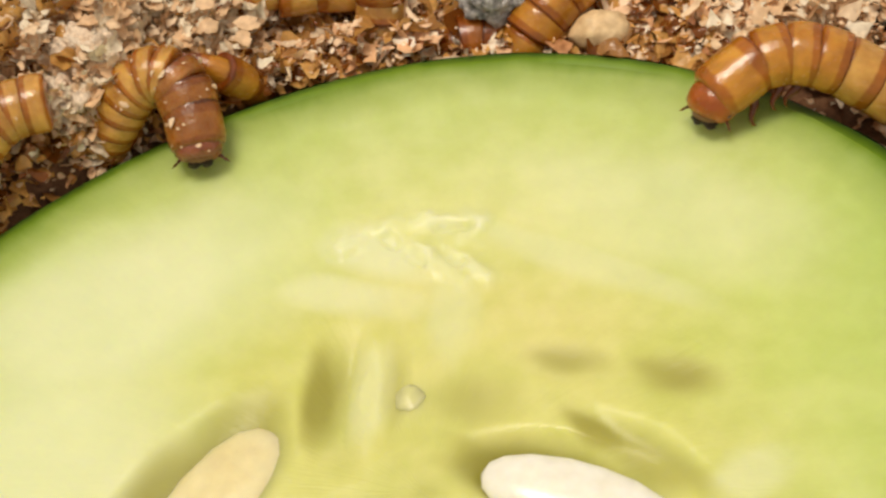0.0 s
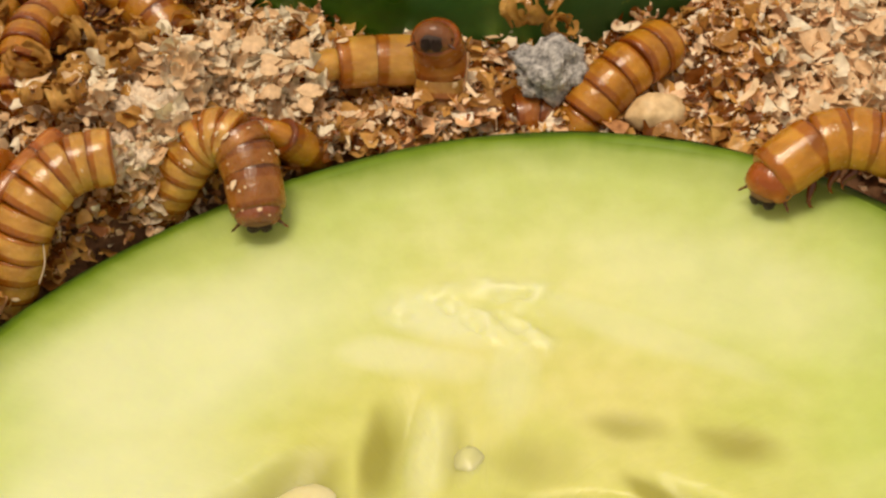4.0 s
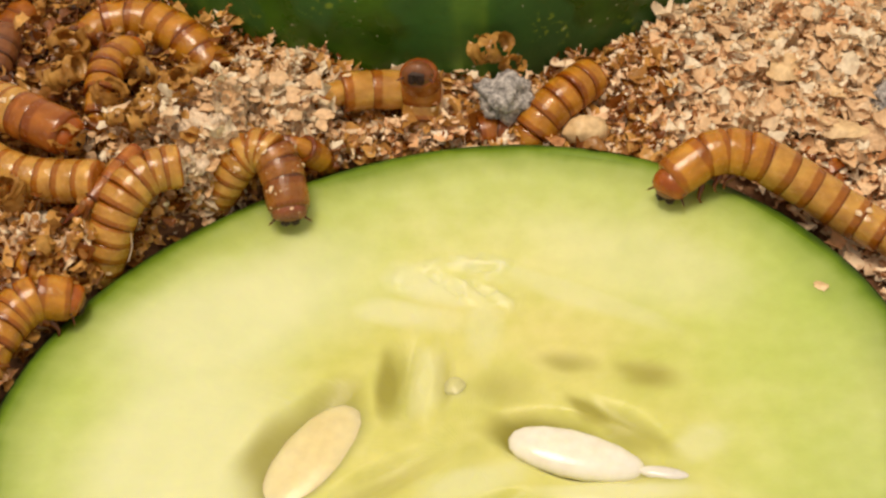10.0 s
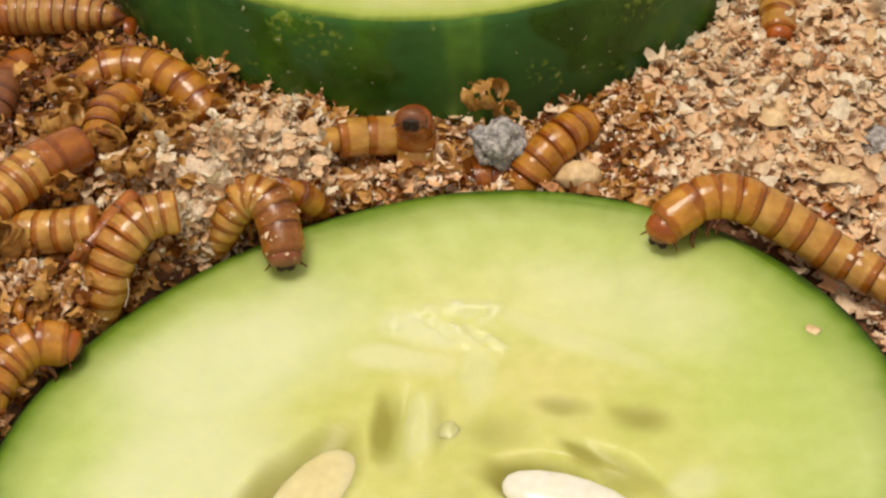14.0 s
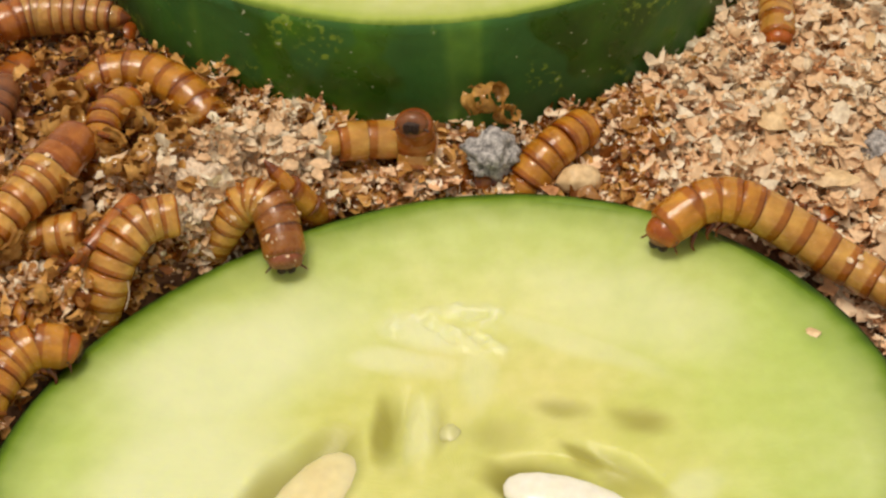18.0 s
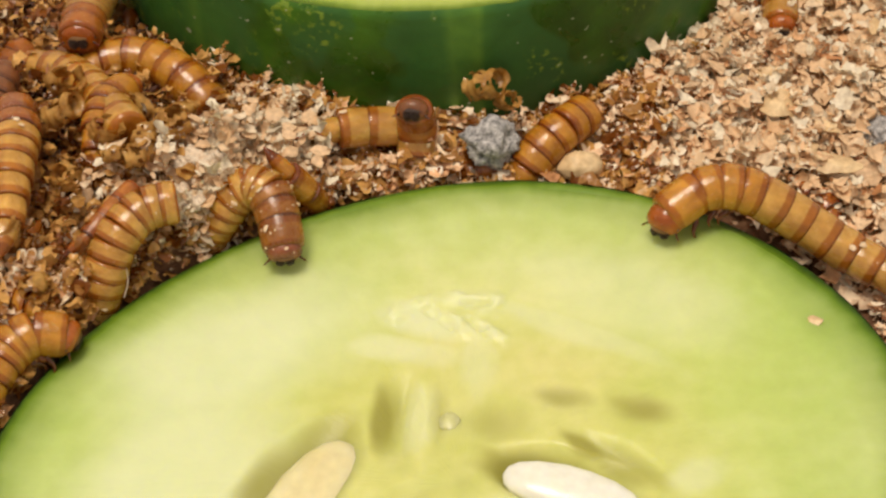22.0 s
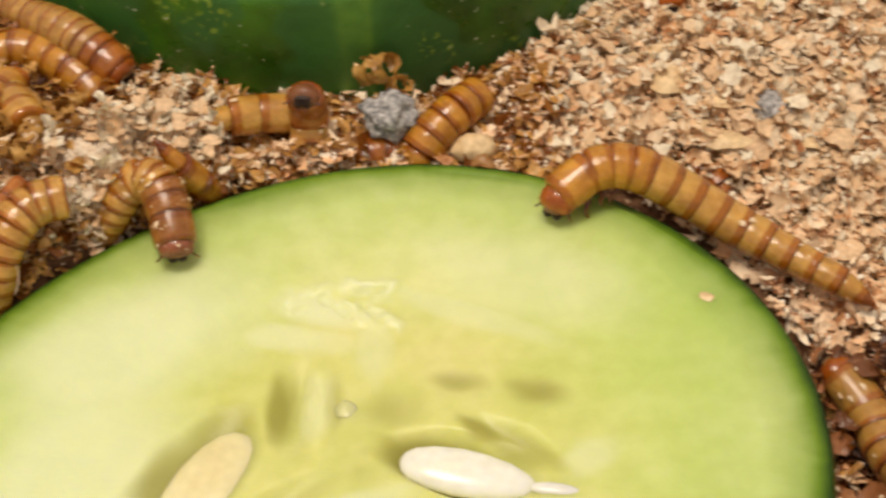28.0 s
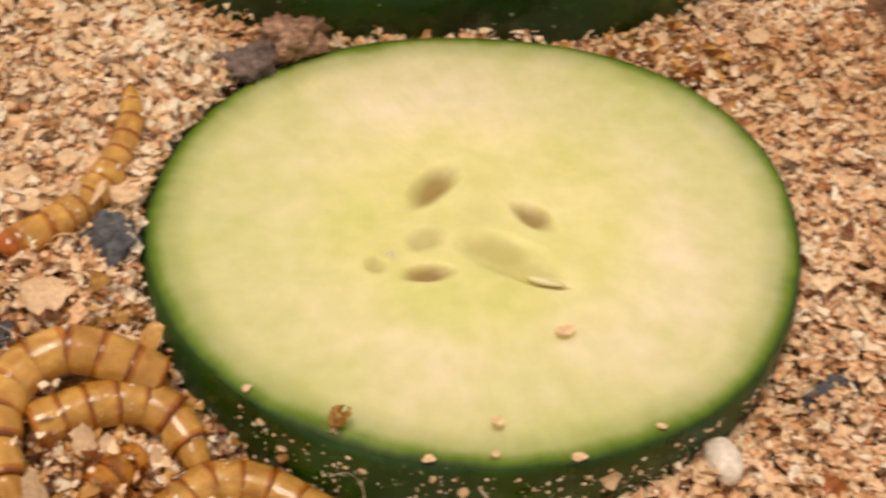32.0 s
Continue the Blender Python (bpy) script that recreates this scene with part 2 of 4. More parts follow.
PALE = chitin("larva_pale", (0.61, 0.35, 0.085), (0.4, 0.145, 0.014), (0.26, 0.08, 0.008))
TAN = chitin("larva_tan", (0.62, 0.36, 0.09), (0.45, 0.17, 0.02), (0.24, 0.07, 0.008), wide=0.13)
BROWN = chitin("larva_brown", (0.42, 0.15, 0.024), (0.3, 0.085, 0.01), (0.12, 0.03, 0.004))
RUSSET = chitin("larva_russet", (0.41, 0.175, 0.036), (0.3, 0.105, 0.02), (0.14, 0.042, 0.012), 0.26)
DUSKY = chitin("larva_dusky", (0.26, 0.1, 0.032), (0.18, 0.06, 0.018), (0.07, 0.022, 0.008), 0.4)
DULL = chitin("larva_dull", (0.5, 0.28, 0.07), (0.38, 0.14, 0.025), (0.17, 0.05, 0.012), 0.32, 0.2)
HEADSKIN = chitin("larva_head", (0.42, 0.115, 0.012), (0.36, 0.1, 0.012), (0.2, 0.045, 0.006), 0.2)
DARKHEAD = chitin("larva_dark_head", (0.27, 0.085, 0.04), (0.2, 0.06, 0.026), (0.07, 0.02, 0.01), 0.26)
LIP = grainy("larva_lip", (0.42, 0.2, 0.07), (0.6, 0.36, 0.16), 1200, 0.35).mat
DARK = grainy("dark_chitin", (0.012, 0.006, 0.004), (0.06, 0.022, 0.012), 1500, 0.35).mat
RUST = grainy("rust_chitin", (0.26, 0.07, 0.015), (0.5, 0.17, 0.035), 1200, 0.26).mat
SEED = grainy("seed_cream", (0.89, 0.86, 0.7), (0.94, 0.93, 0.84), 500, 0.22, 0.00003, grit=0.05).soft(0.4, (1, 0.9, 0.6), 0.002).mat
SEED_TAN = grainy("seed_tan", (0.74, 0.64, 0.32), (0.84, 0.76, 0.46), 500, 0.3, 0.00003, grit=0.05).soft(0.4, (1, 0.8, 0.4), 0.002).mat
CLUMP = grainy("speckled_clump", (0.1, 0.022, 0.006), (0.8, 0.5, 0.32), 1500, 0.35, 0.0004, grit=0.5).mat
MAUVE = grainy("mauve_clump", (0.06, 0.04, 0.038), (0.36, 0.26, 0.22), 1500, 0.8, 0.0003).mat
# brown litter darkened to carry the shade of the heap and the gap
SHADED_LITTER = grainy("shaded_litter", (0.06, 0.018, 0.007), (0.32, 0.12, 0.04), 900, 0.4, per_island=True).mat
JELLY = grainy("seed_jelly", (0.7, 0.69, 0.26), (0.77, 0.75, 0.34), 400, 0.3, 0.00003, grit=0.05).soft(0.5, (1, 0.9, 0.4), 0.003).mat


GREY = grainy("grey_crumb", (0.07, 0.07, 0.075), (0.92, 0.89, 0.87), 2400, 0.9, 0.0003).mat
SLATE = grainy("slate_crumb", (0.03, 0.032, 0.04), (0.2, 0.2, 0.22), 1800, 0.7, 0.0003).mat
IVORY = grainy("ivory", (0.8, 0.7, 0.56), (0.9, 0.82, 0.72), 700, 0.4).mat
GRAIN = grainy("pale_grain", (0.74, 0.5, 0.25), (0.88, 0.68, 0.4), 700, 0.5).mat
HUSK = grainy("husk", (0.42, 0.16, 0.02), (0.9, 0.57, 0.17), 900, 0.13, sheet=0.4).mat
LITTER = grainy("husk_litter", (0.28, 0.09, 0.014), (0.9, 0.52, 0.16), 900, 0.2, per_island=True, sheet=0.3).mat
CHALK = grainy("pale_flakes", (0.9, 0.62, 0.36), (0.97, 0.87, 0.67), 900, 0.6, per_island=True, sheet=0.14).mat
# bran bed coloured dark so the gaps between flakes look shaded
SHADED_BED = grainy("shaded_bran_bed", (0.07, 0.026, 0.01), (0.34, 0.17, 0.08), 900, 0.9, 0.0004).mat
BRAN = bran_material()
SPECK = grainy("bran_speck", (0.74, 0.48, 0.25), (0.95, 0.8, 0.58), 3, 0.7, 0.0).mat
FLUFF = grainy("flour_clump", (0.88, 0.66, 0.46), (0.97, 0.87, 0.7), 1600, 0.9, 0.0003).mat
HAIR = grainy("hair", (0.55, 0.42, 0.3), (0.7, 0.58, 0.45), 900, 0.4).mat


# ---- building helpers ----
def part(name, bm, material, parent, label=""):
    me = bpy.data.meshes.new(name)
    bm.to_mesh(me)
    bm.free()
    for p in me.polygons:
        p.use_smooth = True
    me.materials.append(material)
    ob = new(name, me)
    ob.parent = parent
    return tagged(ob, label)


def holder(name, label, category, at=(0, 0, 0), group="", kind=""):
    ob = new(name)
    ob.empty_display_size = 0.002
    ob.location = at
    return tagged(ob, label, category, group, kind)


def revolve(profile, sides=16, squash=1.0):
    """A closed body turned round z from rows of (radius, z)."""
    bm = bmesh.new()
    rings = []
    for r, z in profile:
        rings.append([bm.verts.new((r * math.cos(6.283185 * k / sides), squash * r * math.sin(6.283185 * k / sides), z)) for k in range(sides)])
    for a, b in zip(rings, rings[1:]):
        for k in range(sides):
            bm.faces.new((a[k], a[(k + 1) % sides], b[(k + 1) % sides], b[k]))
    bm.faces.new(rings[0][::-1])
    bm.faces.new(rings[-1])
    return bm


def lump_mesh(size, rough, seed, detail=3):
    bm = bmesh.new()
    bmesh.ops.create_icosphere(bm, subdivisions=detail, radius=1.0)
    for v in bm.verts:
        d = 1 + rough * noise.noise(v.co * 1.7 + Vector((seed, 0, 0))) + 0.5 * rough * noise.noise(v.co * 5 + Vector((0, seed, 0)))
        v.co = Vector((v.co.x * size[0], v.co.y * size[1], v.co.z * size[2])) * d
    return bm


def tube(points, radii, sides=8):
    bm = bmesh.new()
    rings = []
    for i, (p, r) in enumerate(zip(points, radii)):
        a, b = Vector(points[max(i - 1, 0)]), Vector(points[min(i + 1, len(points) - 1)])
        q = (b - a).to_track_quat("Z", "Y")
        rings.append([bm.verts.new(Vector(p) + q @ Vector((r * math.cos(6.283185 * k / sides), r * math.sin(6.283185 * k / sides), 0))) for k in range(sides)])
    for a, b in zip(rings, rings[1:]):
        for k in range(sides):
            bm.faces.new((a[k], a[(k + 1) % sides], b[(k + 1) % sides], b[k]))
    bm.faces.new(rings[0][::-1])
    bm.faces.new(rings[-1])
    return bm


def smooth(points, count):
    """Evenly spaced points on a smooth line through the given ones."""
    pts = [Vector(p) for p in points]
    pts = [2 * pts[0] - pts[1], *pts, 2 * pts[-1] - pts[-2]]
    fine = []
    for a, b, c, d in zip(pts, pts[1:], pts[2:], pts[3:]):
        for k in range(20):
            t = k / 20
            fine.append(0.5 * (2 * b + (c - a) * t + (2 * a - 5 * b + 4 * c - d) * t * t + (3 * b - a - 3 * c + d) * t ** 3))
    fine.append(pts[-2])
    run = [0.0]
    for a, b in zip(fine, fine[1:]):
        run.append(run[-1] + (b - a).length)
    out, j = [], 0
    for k in range(count):
        want = run[-1] * k / (count - 1)
        while j < len(run) - 2 and run[j + 1] < want:
            j += 1
        f = (want - run[j]) / max(run[j + 1] - run[j], 1e-9)
        out.append(fine[j].lerp(fine[j + 1], min(max(f, 0), 1)))
    return out


# ---- the bed: an uneven sheet of bran ----
CTRL = ((-1.69, 0.91, 0.72), (-2.83, -0.13, 0.69), (-3.8, 0.92, 0.84), (-2.51, 1.89, 0.71), (-1.35, 1.66, 0.66), (-0.62, 1.45, 0.5), (0.3, 1.29, 0.42),
        (1.65, 1.55, 0.6), (2.29, 2.21, 0.56), (3.08, 1.65, 0.33), (2.14, 0.53, 0.33), (3.03, 0.17, 0.2), (3.99, 0.08, 0.36),
        (3.4, -0.49, 0.12), (2.86, -0.85, -0.3), (3.55, -1.23, -0.02), (4.07, -1.72, -0.13), (4.86, -2.36, -0.22), 
        (5.41, 1.46, 0.41), (6.61, 1.75, 0.12), (5.95, 2.3, 0.15), (2.7, -1.9, -0.4), (9.52, -1.86, 0.16), (8.12, -3.2, -0.06), (6.18, -3.17, -0.14),
        (5.5, 4.32, 0.51), (-4.12, 4.12, 0.7), (3.4, 3.62, 0.55), (2.29, -3.18, -0.25), (-4.11, -1.83, 0.2), (0.04, -1.45, 0), (6.95, -0.75, -0.14))


def ground_cm(x, y):
    a = b = 0.0
    for cx, cy, cz in CTRL:
        w = 1.0 / ((x - cx) ** 2 + (y - cy) ** 2 + 0.12) ** 2
        a += w * cz
        b += w
    return a / b


SLICES = {"front": (-0.05, -1.41, 2.537), "back": (-0.35, 4.35, 2.57), "cream": (6.99, -0.66, 2.263), "far": (8.41, 3.03, 2.15)}
WAVE_A = ((2, 0.0328, 0.487), (3, 0.0277, 0.831), (4, 0.0128, 0.083))
WAVE_D = ((2, 0.25, -0.286),)
WAVE_C = ((1, 0.0178, -1.797), (2, 0.0618, 0.035), (3, 0.0116, 0.257), (4, 0.0108, 0.231), (5, 0.0039, 0.225))


TOPS = {"front": 0.6, "back": 1.42, "cream": 0.38, "far": 1.5}


def slice_radius(a, radius, wave):
    return radius * (1 + sum(amp * math.cos(k * (a - ph)) for k, amp, ph in wave))


def beyond_rim(name, x, y):
    cx, cy, r = SLICES[name]
    wave = WAVE_A if name == "front" else WAVE_C if name == "cream" else WAVE_D if name == "far" else ()
    return math.hypot(x - cx, y - cy) - slice_radius(math.atan2(y - cy, x - cx), r, wave)


def ground_z(x, y):
    """The bran's height: heaped up between the slices, pressed down under them."""
    z = ground_cm(x, y) + 0.05 * noise.noise(Vector((x * 1.3, y * 1.3, 0))) + 0.03 * noise.noise(Vector((x * 4, y * 4, 3)))
    for name, top in TOPS.items():
        off = beyond_rim(name, x, y)
        if off < 0.6:
            z = min(z, top - (0.5 if name == "far" else 0.1) + (1.5 if off > 0 else 3.0) * off)
    off = beyond_rim("back", x, y)
    if x < -1.7 and off < 0.5:
        z = min(z, 0.3 + 1.5 * max(off, 0.0) + max(0.0, 2.0 * (x + 2.0)))
    return max(z, -0.8)


def bed():
    xs = [-60, -30, -16, -9, *[-6 + 0.125 * k for k in range(153)], 16, 22, 36, 66]
    ys = [-60, -30, -16, -8, *[-4.5 + 0.125 * k for k in range(97)], 10, 16, 30, 66]
    verts = [(CM * x, CM * y, CM * ground_z(x, y) - 0.0004) for y in ys for x in xs]
    w = len(xs)
    faces = [(j * w + i, j * w + i + 1, (j + 1) * w + i + 1, (j + 1) * w + i) for j in range(len(ys) - 1) for i in range(w - 1)]
    me = bpy.data.meshes.new("ground")
    me.from_pydata(verts, [], faces)
    me.materials.append(SHADED_BED)
    me.shade_smooth()
    tagged(new("ground", me), "uneven bed of bran under the cucumber slices, darkened for shade between flakes", "substrate", kind="structure")


bed()


# ---- cucumber slices ----
TEARS = (((-0.47, -0.16), (-0.36, -0.1), (-0.22, -0.03), (-0.06, -0.03), (0.11, -0.01)), ((-0.14, -0.19), (-0.03, -0.28), (0.06, -0.37)), ((0.0, -0.22), (0.08, -0.29), (0.15, -0.33)),
         ((0.11, -0.01), (0.13, -0.06), (0.07, -0.12)))
CRACKS = (((-0.34, -0.1), (-0.25, -0.13), (-0.19, -0.19), (-0.12, -0.25)), ((-0.05, -0.06), (0.07, -0.06)), ((-0.02, -0.2), (0.05, -0.26)))


def near_line(x, y, lines, width):
    """How close a point of the front slice is to one of some lines, 0 to 1, with ragged edges that fade in and out along them."""
    if not (-0.7 < x < 1.4 and -1.75 < y < 0.2):
        return 0.0
    p, best = Vector((x, y)), 9.0
    for line in lines:
        for a, b in zip(line, line[1:]):
            a, b = Vector(a), Vector(b)
            f = min(max((p - a).dot(b - a) / (b - a).length_squared, 0), 1)
            best = min(best, (p - a.lerp(b, f)).length)
    best += 0.045 * noise.noise(Vector((x * 14, y * 14, 5)))
    fade = min(max(0.75 + 0.9 * noise.noise(Vector((x * 7, y * 7, 8))), 0.15), 1.0)
    return fade * math.exp(-(best / width) ** 2) if best > 0 else fade


def face_level(x, y, pits, radius):
    """Height of the cut face over its plane, in centimetres: hollows round the seeds and a slight unevenness."""
    z = 0.03 * near_line(x, y, TEARS, 0.05) - 0.04 * near_line(x, y, CRACKS, 0.025) if radius == SLICES["front"][2] else 0.0
    for px, py, a, b, turn, depth, soft in pits:
        if abs(x - px) > 1 or abs(y - py) > 1:
            continue
        c, s = math.cos(radians(turn)), math.sin(radians(turn))
        u, v = ((x - px) * c + (y - py) * s) / a, (-(x - px) * s + (y - py) * c) / b
        f = min(max((1.0 - math.hypot(u, v) - 0.06 * noise.noise(Vector((2 * u, 2 * v, px)))) / soft, 0.0), 1.0)
        z -= 0.7 * depth * f * f * (3 - 2 * f)
    return z + 0.02 * noise.noise(Vector((x * 1.2, y * 1.2, radius))) + 0.008 * noise.noise(Vector((x * 4, y * 4, radius)))


def stain(x, y, spots):
    """How strongly the nearest of some oval spots (x, y, length, width, turn, strength, softness) colours a point; it fades to the edge."""
    most = 0.0
    for px, py, a, b, turn, strength, *fade in spots:
        c, s = math.cos(radians(turn)), math.sin(radians(turn))
        u, v = ((x - px) * c + (y - py) * s) / a, (-(x - px) * s + (y - py) * c) / b
        r = math.hypot(u, v) + 0.16 * noise.noise(Vector((2 * u, 2 * v, px)))
        f = min(max((0.95 - r) / (fade[0] if fade else 0.65), 0.0), 1.0)
        most = max(most, strength * f * f * (3 - 2 * f))
    return most


def cucumber_slice(label, centre, radius, top, bottom, flesh, wave, pits=(), jelly=(), pale=(), skin=None):
    """A thick round slice: wet cut face with hollows round the seeds, and a ring of peel."""
    thing = holder("cucumber_slice", label, "cucumber slice", (CM * centre[0], CM * centre[1], CM * bottom), "cucumber slices")
    height = CM * (top - bottom)
    sides, rings = (440, 170) if pits else (160, 60)
    bm = bmesh.new()

    def level(x, y):
        return face_level(x, y, pits, radius)

    def ring(f, drop=0.0):
        row = []
        for k in range(sides):
            a = 6.283185 * k / sides
            r = slice_radius(a, radius, wave) * f
            x, y = r * math.cos(a), r * math.sin(a)
            row.append(bm.verts.new((CM * x, CM * y, height + CM * (level(x + centre[0], y + centre[1]) if f < 0.96 else 0.0) - CM * drop)))
        return row

    rows = [ring(0.965 * (k + 1) / rings) for k in range(rings)] + [ring(0.985, 0.01), ring(0.994, 0.03)]
    mid = bm.verts.new((0, 0, height + CM * level(*centre)))
    for k in range(sides):
        bm.faces.new((mid, rows[0][k], rows[0][(k + 1) % sides]))
    for a, b in zip(rows, rows[1:]):
        for k in range(sides):
            bm.faces.new((a[k], b[k], b[(k + 1) % sides], a[(k + 1) % sides]))
    face = part("flesh", bm, flesh, thing, "wet pale cut flesh")
    across = face.data.attributes.new("across", "FLOAT", "POINT")
    for v, spot in zip(face.data.vertices, across.data):
        a = math.atan2(v.co.y, v.co.x)
        spot.value = math.hypot(v.co.x, v.co.y) / (CM * slice_radius(a, radius, wave))
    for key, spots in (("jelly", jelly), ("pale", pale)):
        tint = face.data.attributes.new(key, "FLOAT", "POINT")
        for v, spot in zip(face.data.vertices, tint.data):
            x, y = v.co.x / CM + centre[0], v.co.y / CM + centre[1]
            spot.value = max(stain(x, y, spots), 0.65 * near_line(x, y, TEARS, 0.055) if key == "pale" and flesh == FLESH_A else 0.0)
    bm = bmesh.new()
    rows = []
    for f, z in ((0.993, height - CM * 0.024), (0.998, height - CM * 0.04), (1.003, height - CM * 0.09), (1.006, height * 0.5), (1.0, CM * 0.06), (0.985, 0.0), (0.05, 0.0)):
        row = []
        for k in range(sides):
            a = 6.283185 * k / sides
            r = CM * slice_radius(a, radius, wave) * f * (1 + 0.003 * noise.noise(Vector((9 * math.cos(a), 9 * math.sin(a), z * 300))))
            row.append(bm.verts.new((r * math.cos(a), r * math.sin(a), z)))
        rows.append(row)
    for a, b in zip(rows, rows[1:]):
        for k in range(sides):
            bm.faces.new((a[k], b[k], b[(k + 1) % sides], a[(k + 1) % sides]))
    bm.faces.new(rows[-1])
    part("peel", bm, skin or SHADED_PEEL, thing, "dark green glossy peel")
    return thing


def seed(thing, at, length, width, thick, turn, tilt, material, label, centre, bottom):
    """A flat seed, blunt at one end and pointed at the other, that lies in its hollow."""
    profile = [(0.05, 0.0), (0.4, 0.025), (0.66, 0.09), (0.88, 0.22), (1.0, 0.42), (0.95, 0.6), (0.78, 0.78), (0.5, 0.92), (0.22, 0.985), (0.05, 1.0)]
    bm = revolve(profile, 24)
    for v in bm.verts:
        v.co = Vector((CM * length * (v.co.z - 0.5), CM * width * 0.5 * v.co.x, CM * thick * 0.5 * v.co.y))
    ob = part("seed", bm, material, thing, label)
    ob.matrix_basis = pose(CM * (at[0] - centre[0]), CM * (at[1] - centre[1]), CM * (at[2] - bottom), 0, tilt, turn)
    return ob


A = SLICES["front"]
PITS_A = ((-0.37, -0.93, 0.26, 0.44, -4, 0.13, 0.8), (-0.29, -0.92, 0.13, 0.4, -2, -0.11, 0.8), (-0.96, -1.4, 0.6, 0.32, 57, 0.15, 0.7), (0.5, -1.37, 0.53, 0.25, -15, 0.19, 0.55), (0.48, -0.79, 0.28, 0.14, -9, 0.03, 1.0),
          (0.93, -0.89, 0.26, 0.17, -12, 0.03, 1.0), (0.79, -1.22, 0.38, 0.14, -36, 0.07, 0.9), (0.13, -0.98, 0.25, 0.22, -9, 0.03, 1.0), (0.63, -1.81, 0.45, 0.1, -6, 0.06, 0.9),
          (-0.55, -1.62, 0.5, 0.14, 32, 0.07, 0.9), (0.02, -1.8, 0.32, 0.1, 24, 0.07, 0.7), (-0.37, -2.09, 0.45, 0.2, 55, 0.1, 0.7), (0.66, -2.23, 0.45, 0.2, -47, 0.1, 0.7))
# seed jelly, with shadow crescents left of and above the seeds painted in
JELLY_SHADE_A = ((0.49, -0.77, 0.26, 0.12, -8, 0.7, 0.9), (0.93, -0.87, 0.27, 0.15, -12, 0.9, 0.85), (0.6, -1.12, 0.22, 0.09, -30, 1.0, 0.7), (0.82, -1.25, 0.4, 0.12, -36, 0.6, 0.7), (0.4, -1.33, 0.52, 0.21, -15, 1.0, 0.4),
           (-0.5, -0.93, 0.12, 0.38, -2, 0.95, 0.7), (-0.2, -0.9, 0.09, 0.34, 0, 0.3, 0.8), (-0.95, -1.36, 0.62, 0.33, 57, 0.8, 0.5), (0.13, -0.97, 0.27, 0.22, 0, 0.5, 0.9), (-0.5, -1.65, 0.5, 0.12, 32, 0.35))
# pale flesh round seeds and tears; the two big left ovals paint wet glare
PALE_GLARE_A = ((-0.3, -0.92, 0.13, 0.36, -2, 0.4, 0.5), (-0.3, -0.2, 0.45, 0.2, -20, 0.6), (-0.45, -0.42, 0.5, 0.16, -12, 0.5), (0.02, -0.5, 0.16, 0.4, 0, 0.35), (-0.05, -1.62, 0.4, 0.16, 15, 0.5), (0.7, -1.68, 0.6, 0.1, 2, 0.6), (0.55, -0.25, 0.8, 0.14, -24, 0.35),
          (1.2, -1.35, 0.25, 0.16, 30, 0.4), (-1.4, -0.5, 1.2, 0.7, 40, 0.62), (-1.6, -1.5, 0.9, 1.3, -10, 0.62), (0.9, 0.0, 1.0, 0.5, -20, 0.3))
front = cucumber_slice("fresh green cucumber slice with torn flesh and seeds, lying in bran", A[:2], A[2], 0.6, -0.35, FLESH_A, WAVE_A, PITS_A, JELLY_SHADE_A, PALE_GLARE_A)
seed(front, (0.53, -1.4, 0.545), 0.76, 0.31, 0.15, -14, 4, SEED, "glossy cream seed", A, -0.35)
seed(front, (0.99, -1.555, 0.59), 0.28, 0.085, 0.05, -10, 0, SEED, "thin seed tip", A, -0.35)
seed(front, (-0.91, -1.45, 0.51), 0.88, 0.42, 0.16, 237, 6, SEED_TAN, "pale tan seed sunk in its hollow", A, -0.35)
drop = part("jelly_drop", lump_mesh((0.0006, 0.0007, 0.0003), 0.2, 4), JELLY, front, "wet drop of seed jelly")
drop.location = (CM * (-0.13 - A[0]), CM * (-0.96 - A[1]), CM * 0.94)

B = SLICES["back"]
cucumber_slice("thick cucumber slice with dark green peel, standing in bran", B[:2], B[2], 1.42, -0.1, FLESH_B, ((2, 0.01, 1.0),), skin=LIT_PEEL)
C = SLICES["cream"]
PITS_C = ((6.8, -0.24, 0.36, 0.16, 30, 0.1, 0.8), (7.33, -0.76, 0.24, 0.13, -66, 0.09, 0.8), (6.37, -1.02, 0.24, 0.11, -12, 0.09, 0.8), (6.06, -0.84, 0.1, 0.1, -9, 0.06, 0.8),
          (6.97, -1.05, 0.46, 0.24, -50, 0.06, 0.5), (6.5, -0.73, 0.2, 0.14, 12, 0.04, 0.8), (7.08, -1.36, 0.22, 0.07, -35, 0.06, 0.5))
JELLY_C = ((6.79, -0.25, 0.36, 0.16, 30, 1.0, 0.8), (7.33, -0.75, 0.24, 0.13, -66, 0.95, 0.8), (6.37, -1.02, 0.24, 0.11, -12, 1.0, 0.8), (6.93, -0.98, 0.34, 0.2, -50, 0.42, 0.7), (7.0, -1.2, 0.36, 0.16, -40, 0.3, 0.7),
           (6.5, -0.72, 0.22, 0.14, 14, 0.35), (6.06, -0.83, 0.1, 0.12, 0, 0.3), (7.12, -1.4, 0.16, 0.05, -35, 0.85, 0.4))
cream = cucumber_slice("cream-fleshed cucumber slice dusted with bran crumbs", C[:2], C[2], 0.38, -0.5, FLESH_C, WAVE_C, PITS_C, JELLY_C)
seed(cream, (7.1, -1.35, 0.36), 0.24, 0.06, 0.05, -38, 0, SEED_TAN, "thin pale seed tip", C, -0.5)
seed(cream, (6.2, -0.78, 0.34), 0.15, 0.13, 0.1, 0, 0, SEED_TAN, "pale seed stub", C, -0.5)
D = SLICES["far"]
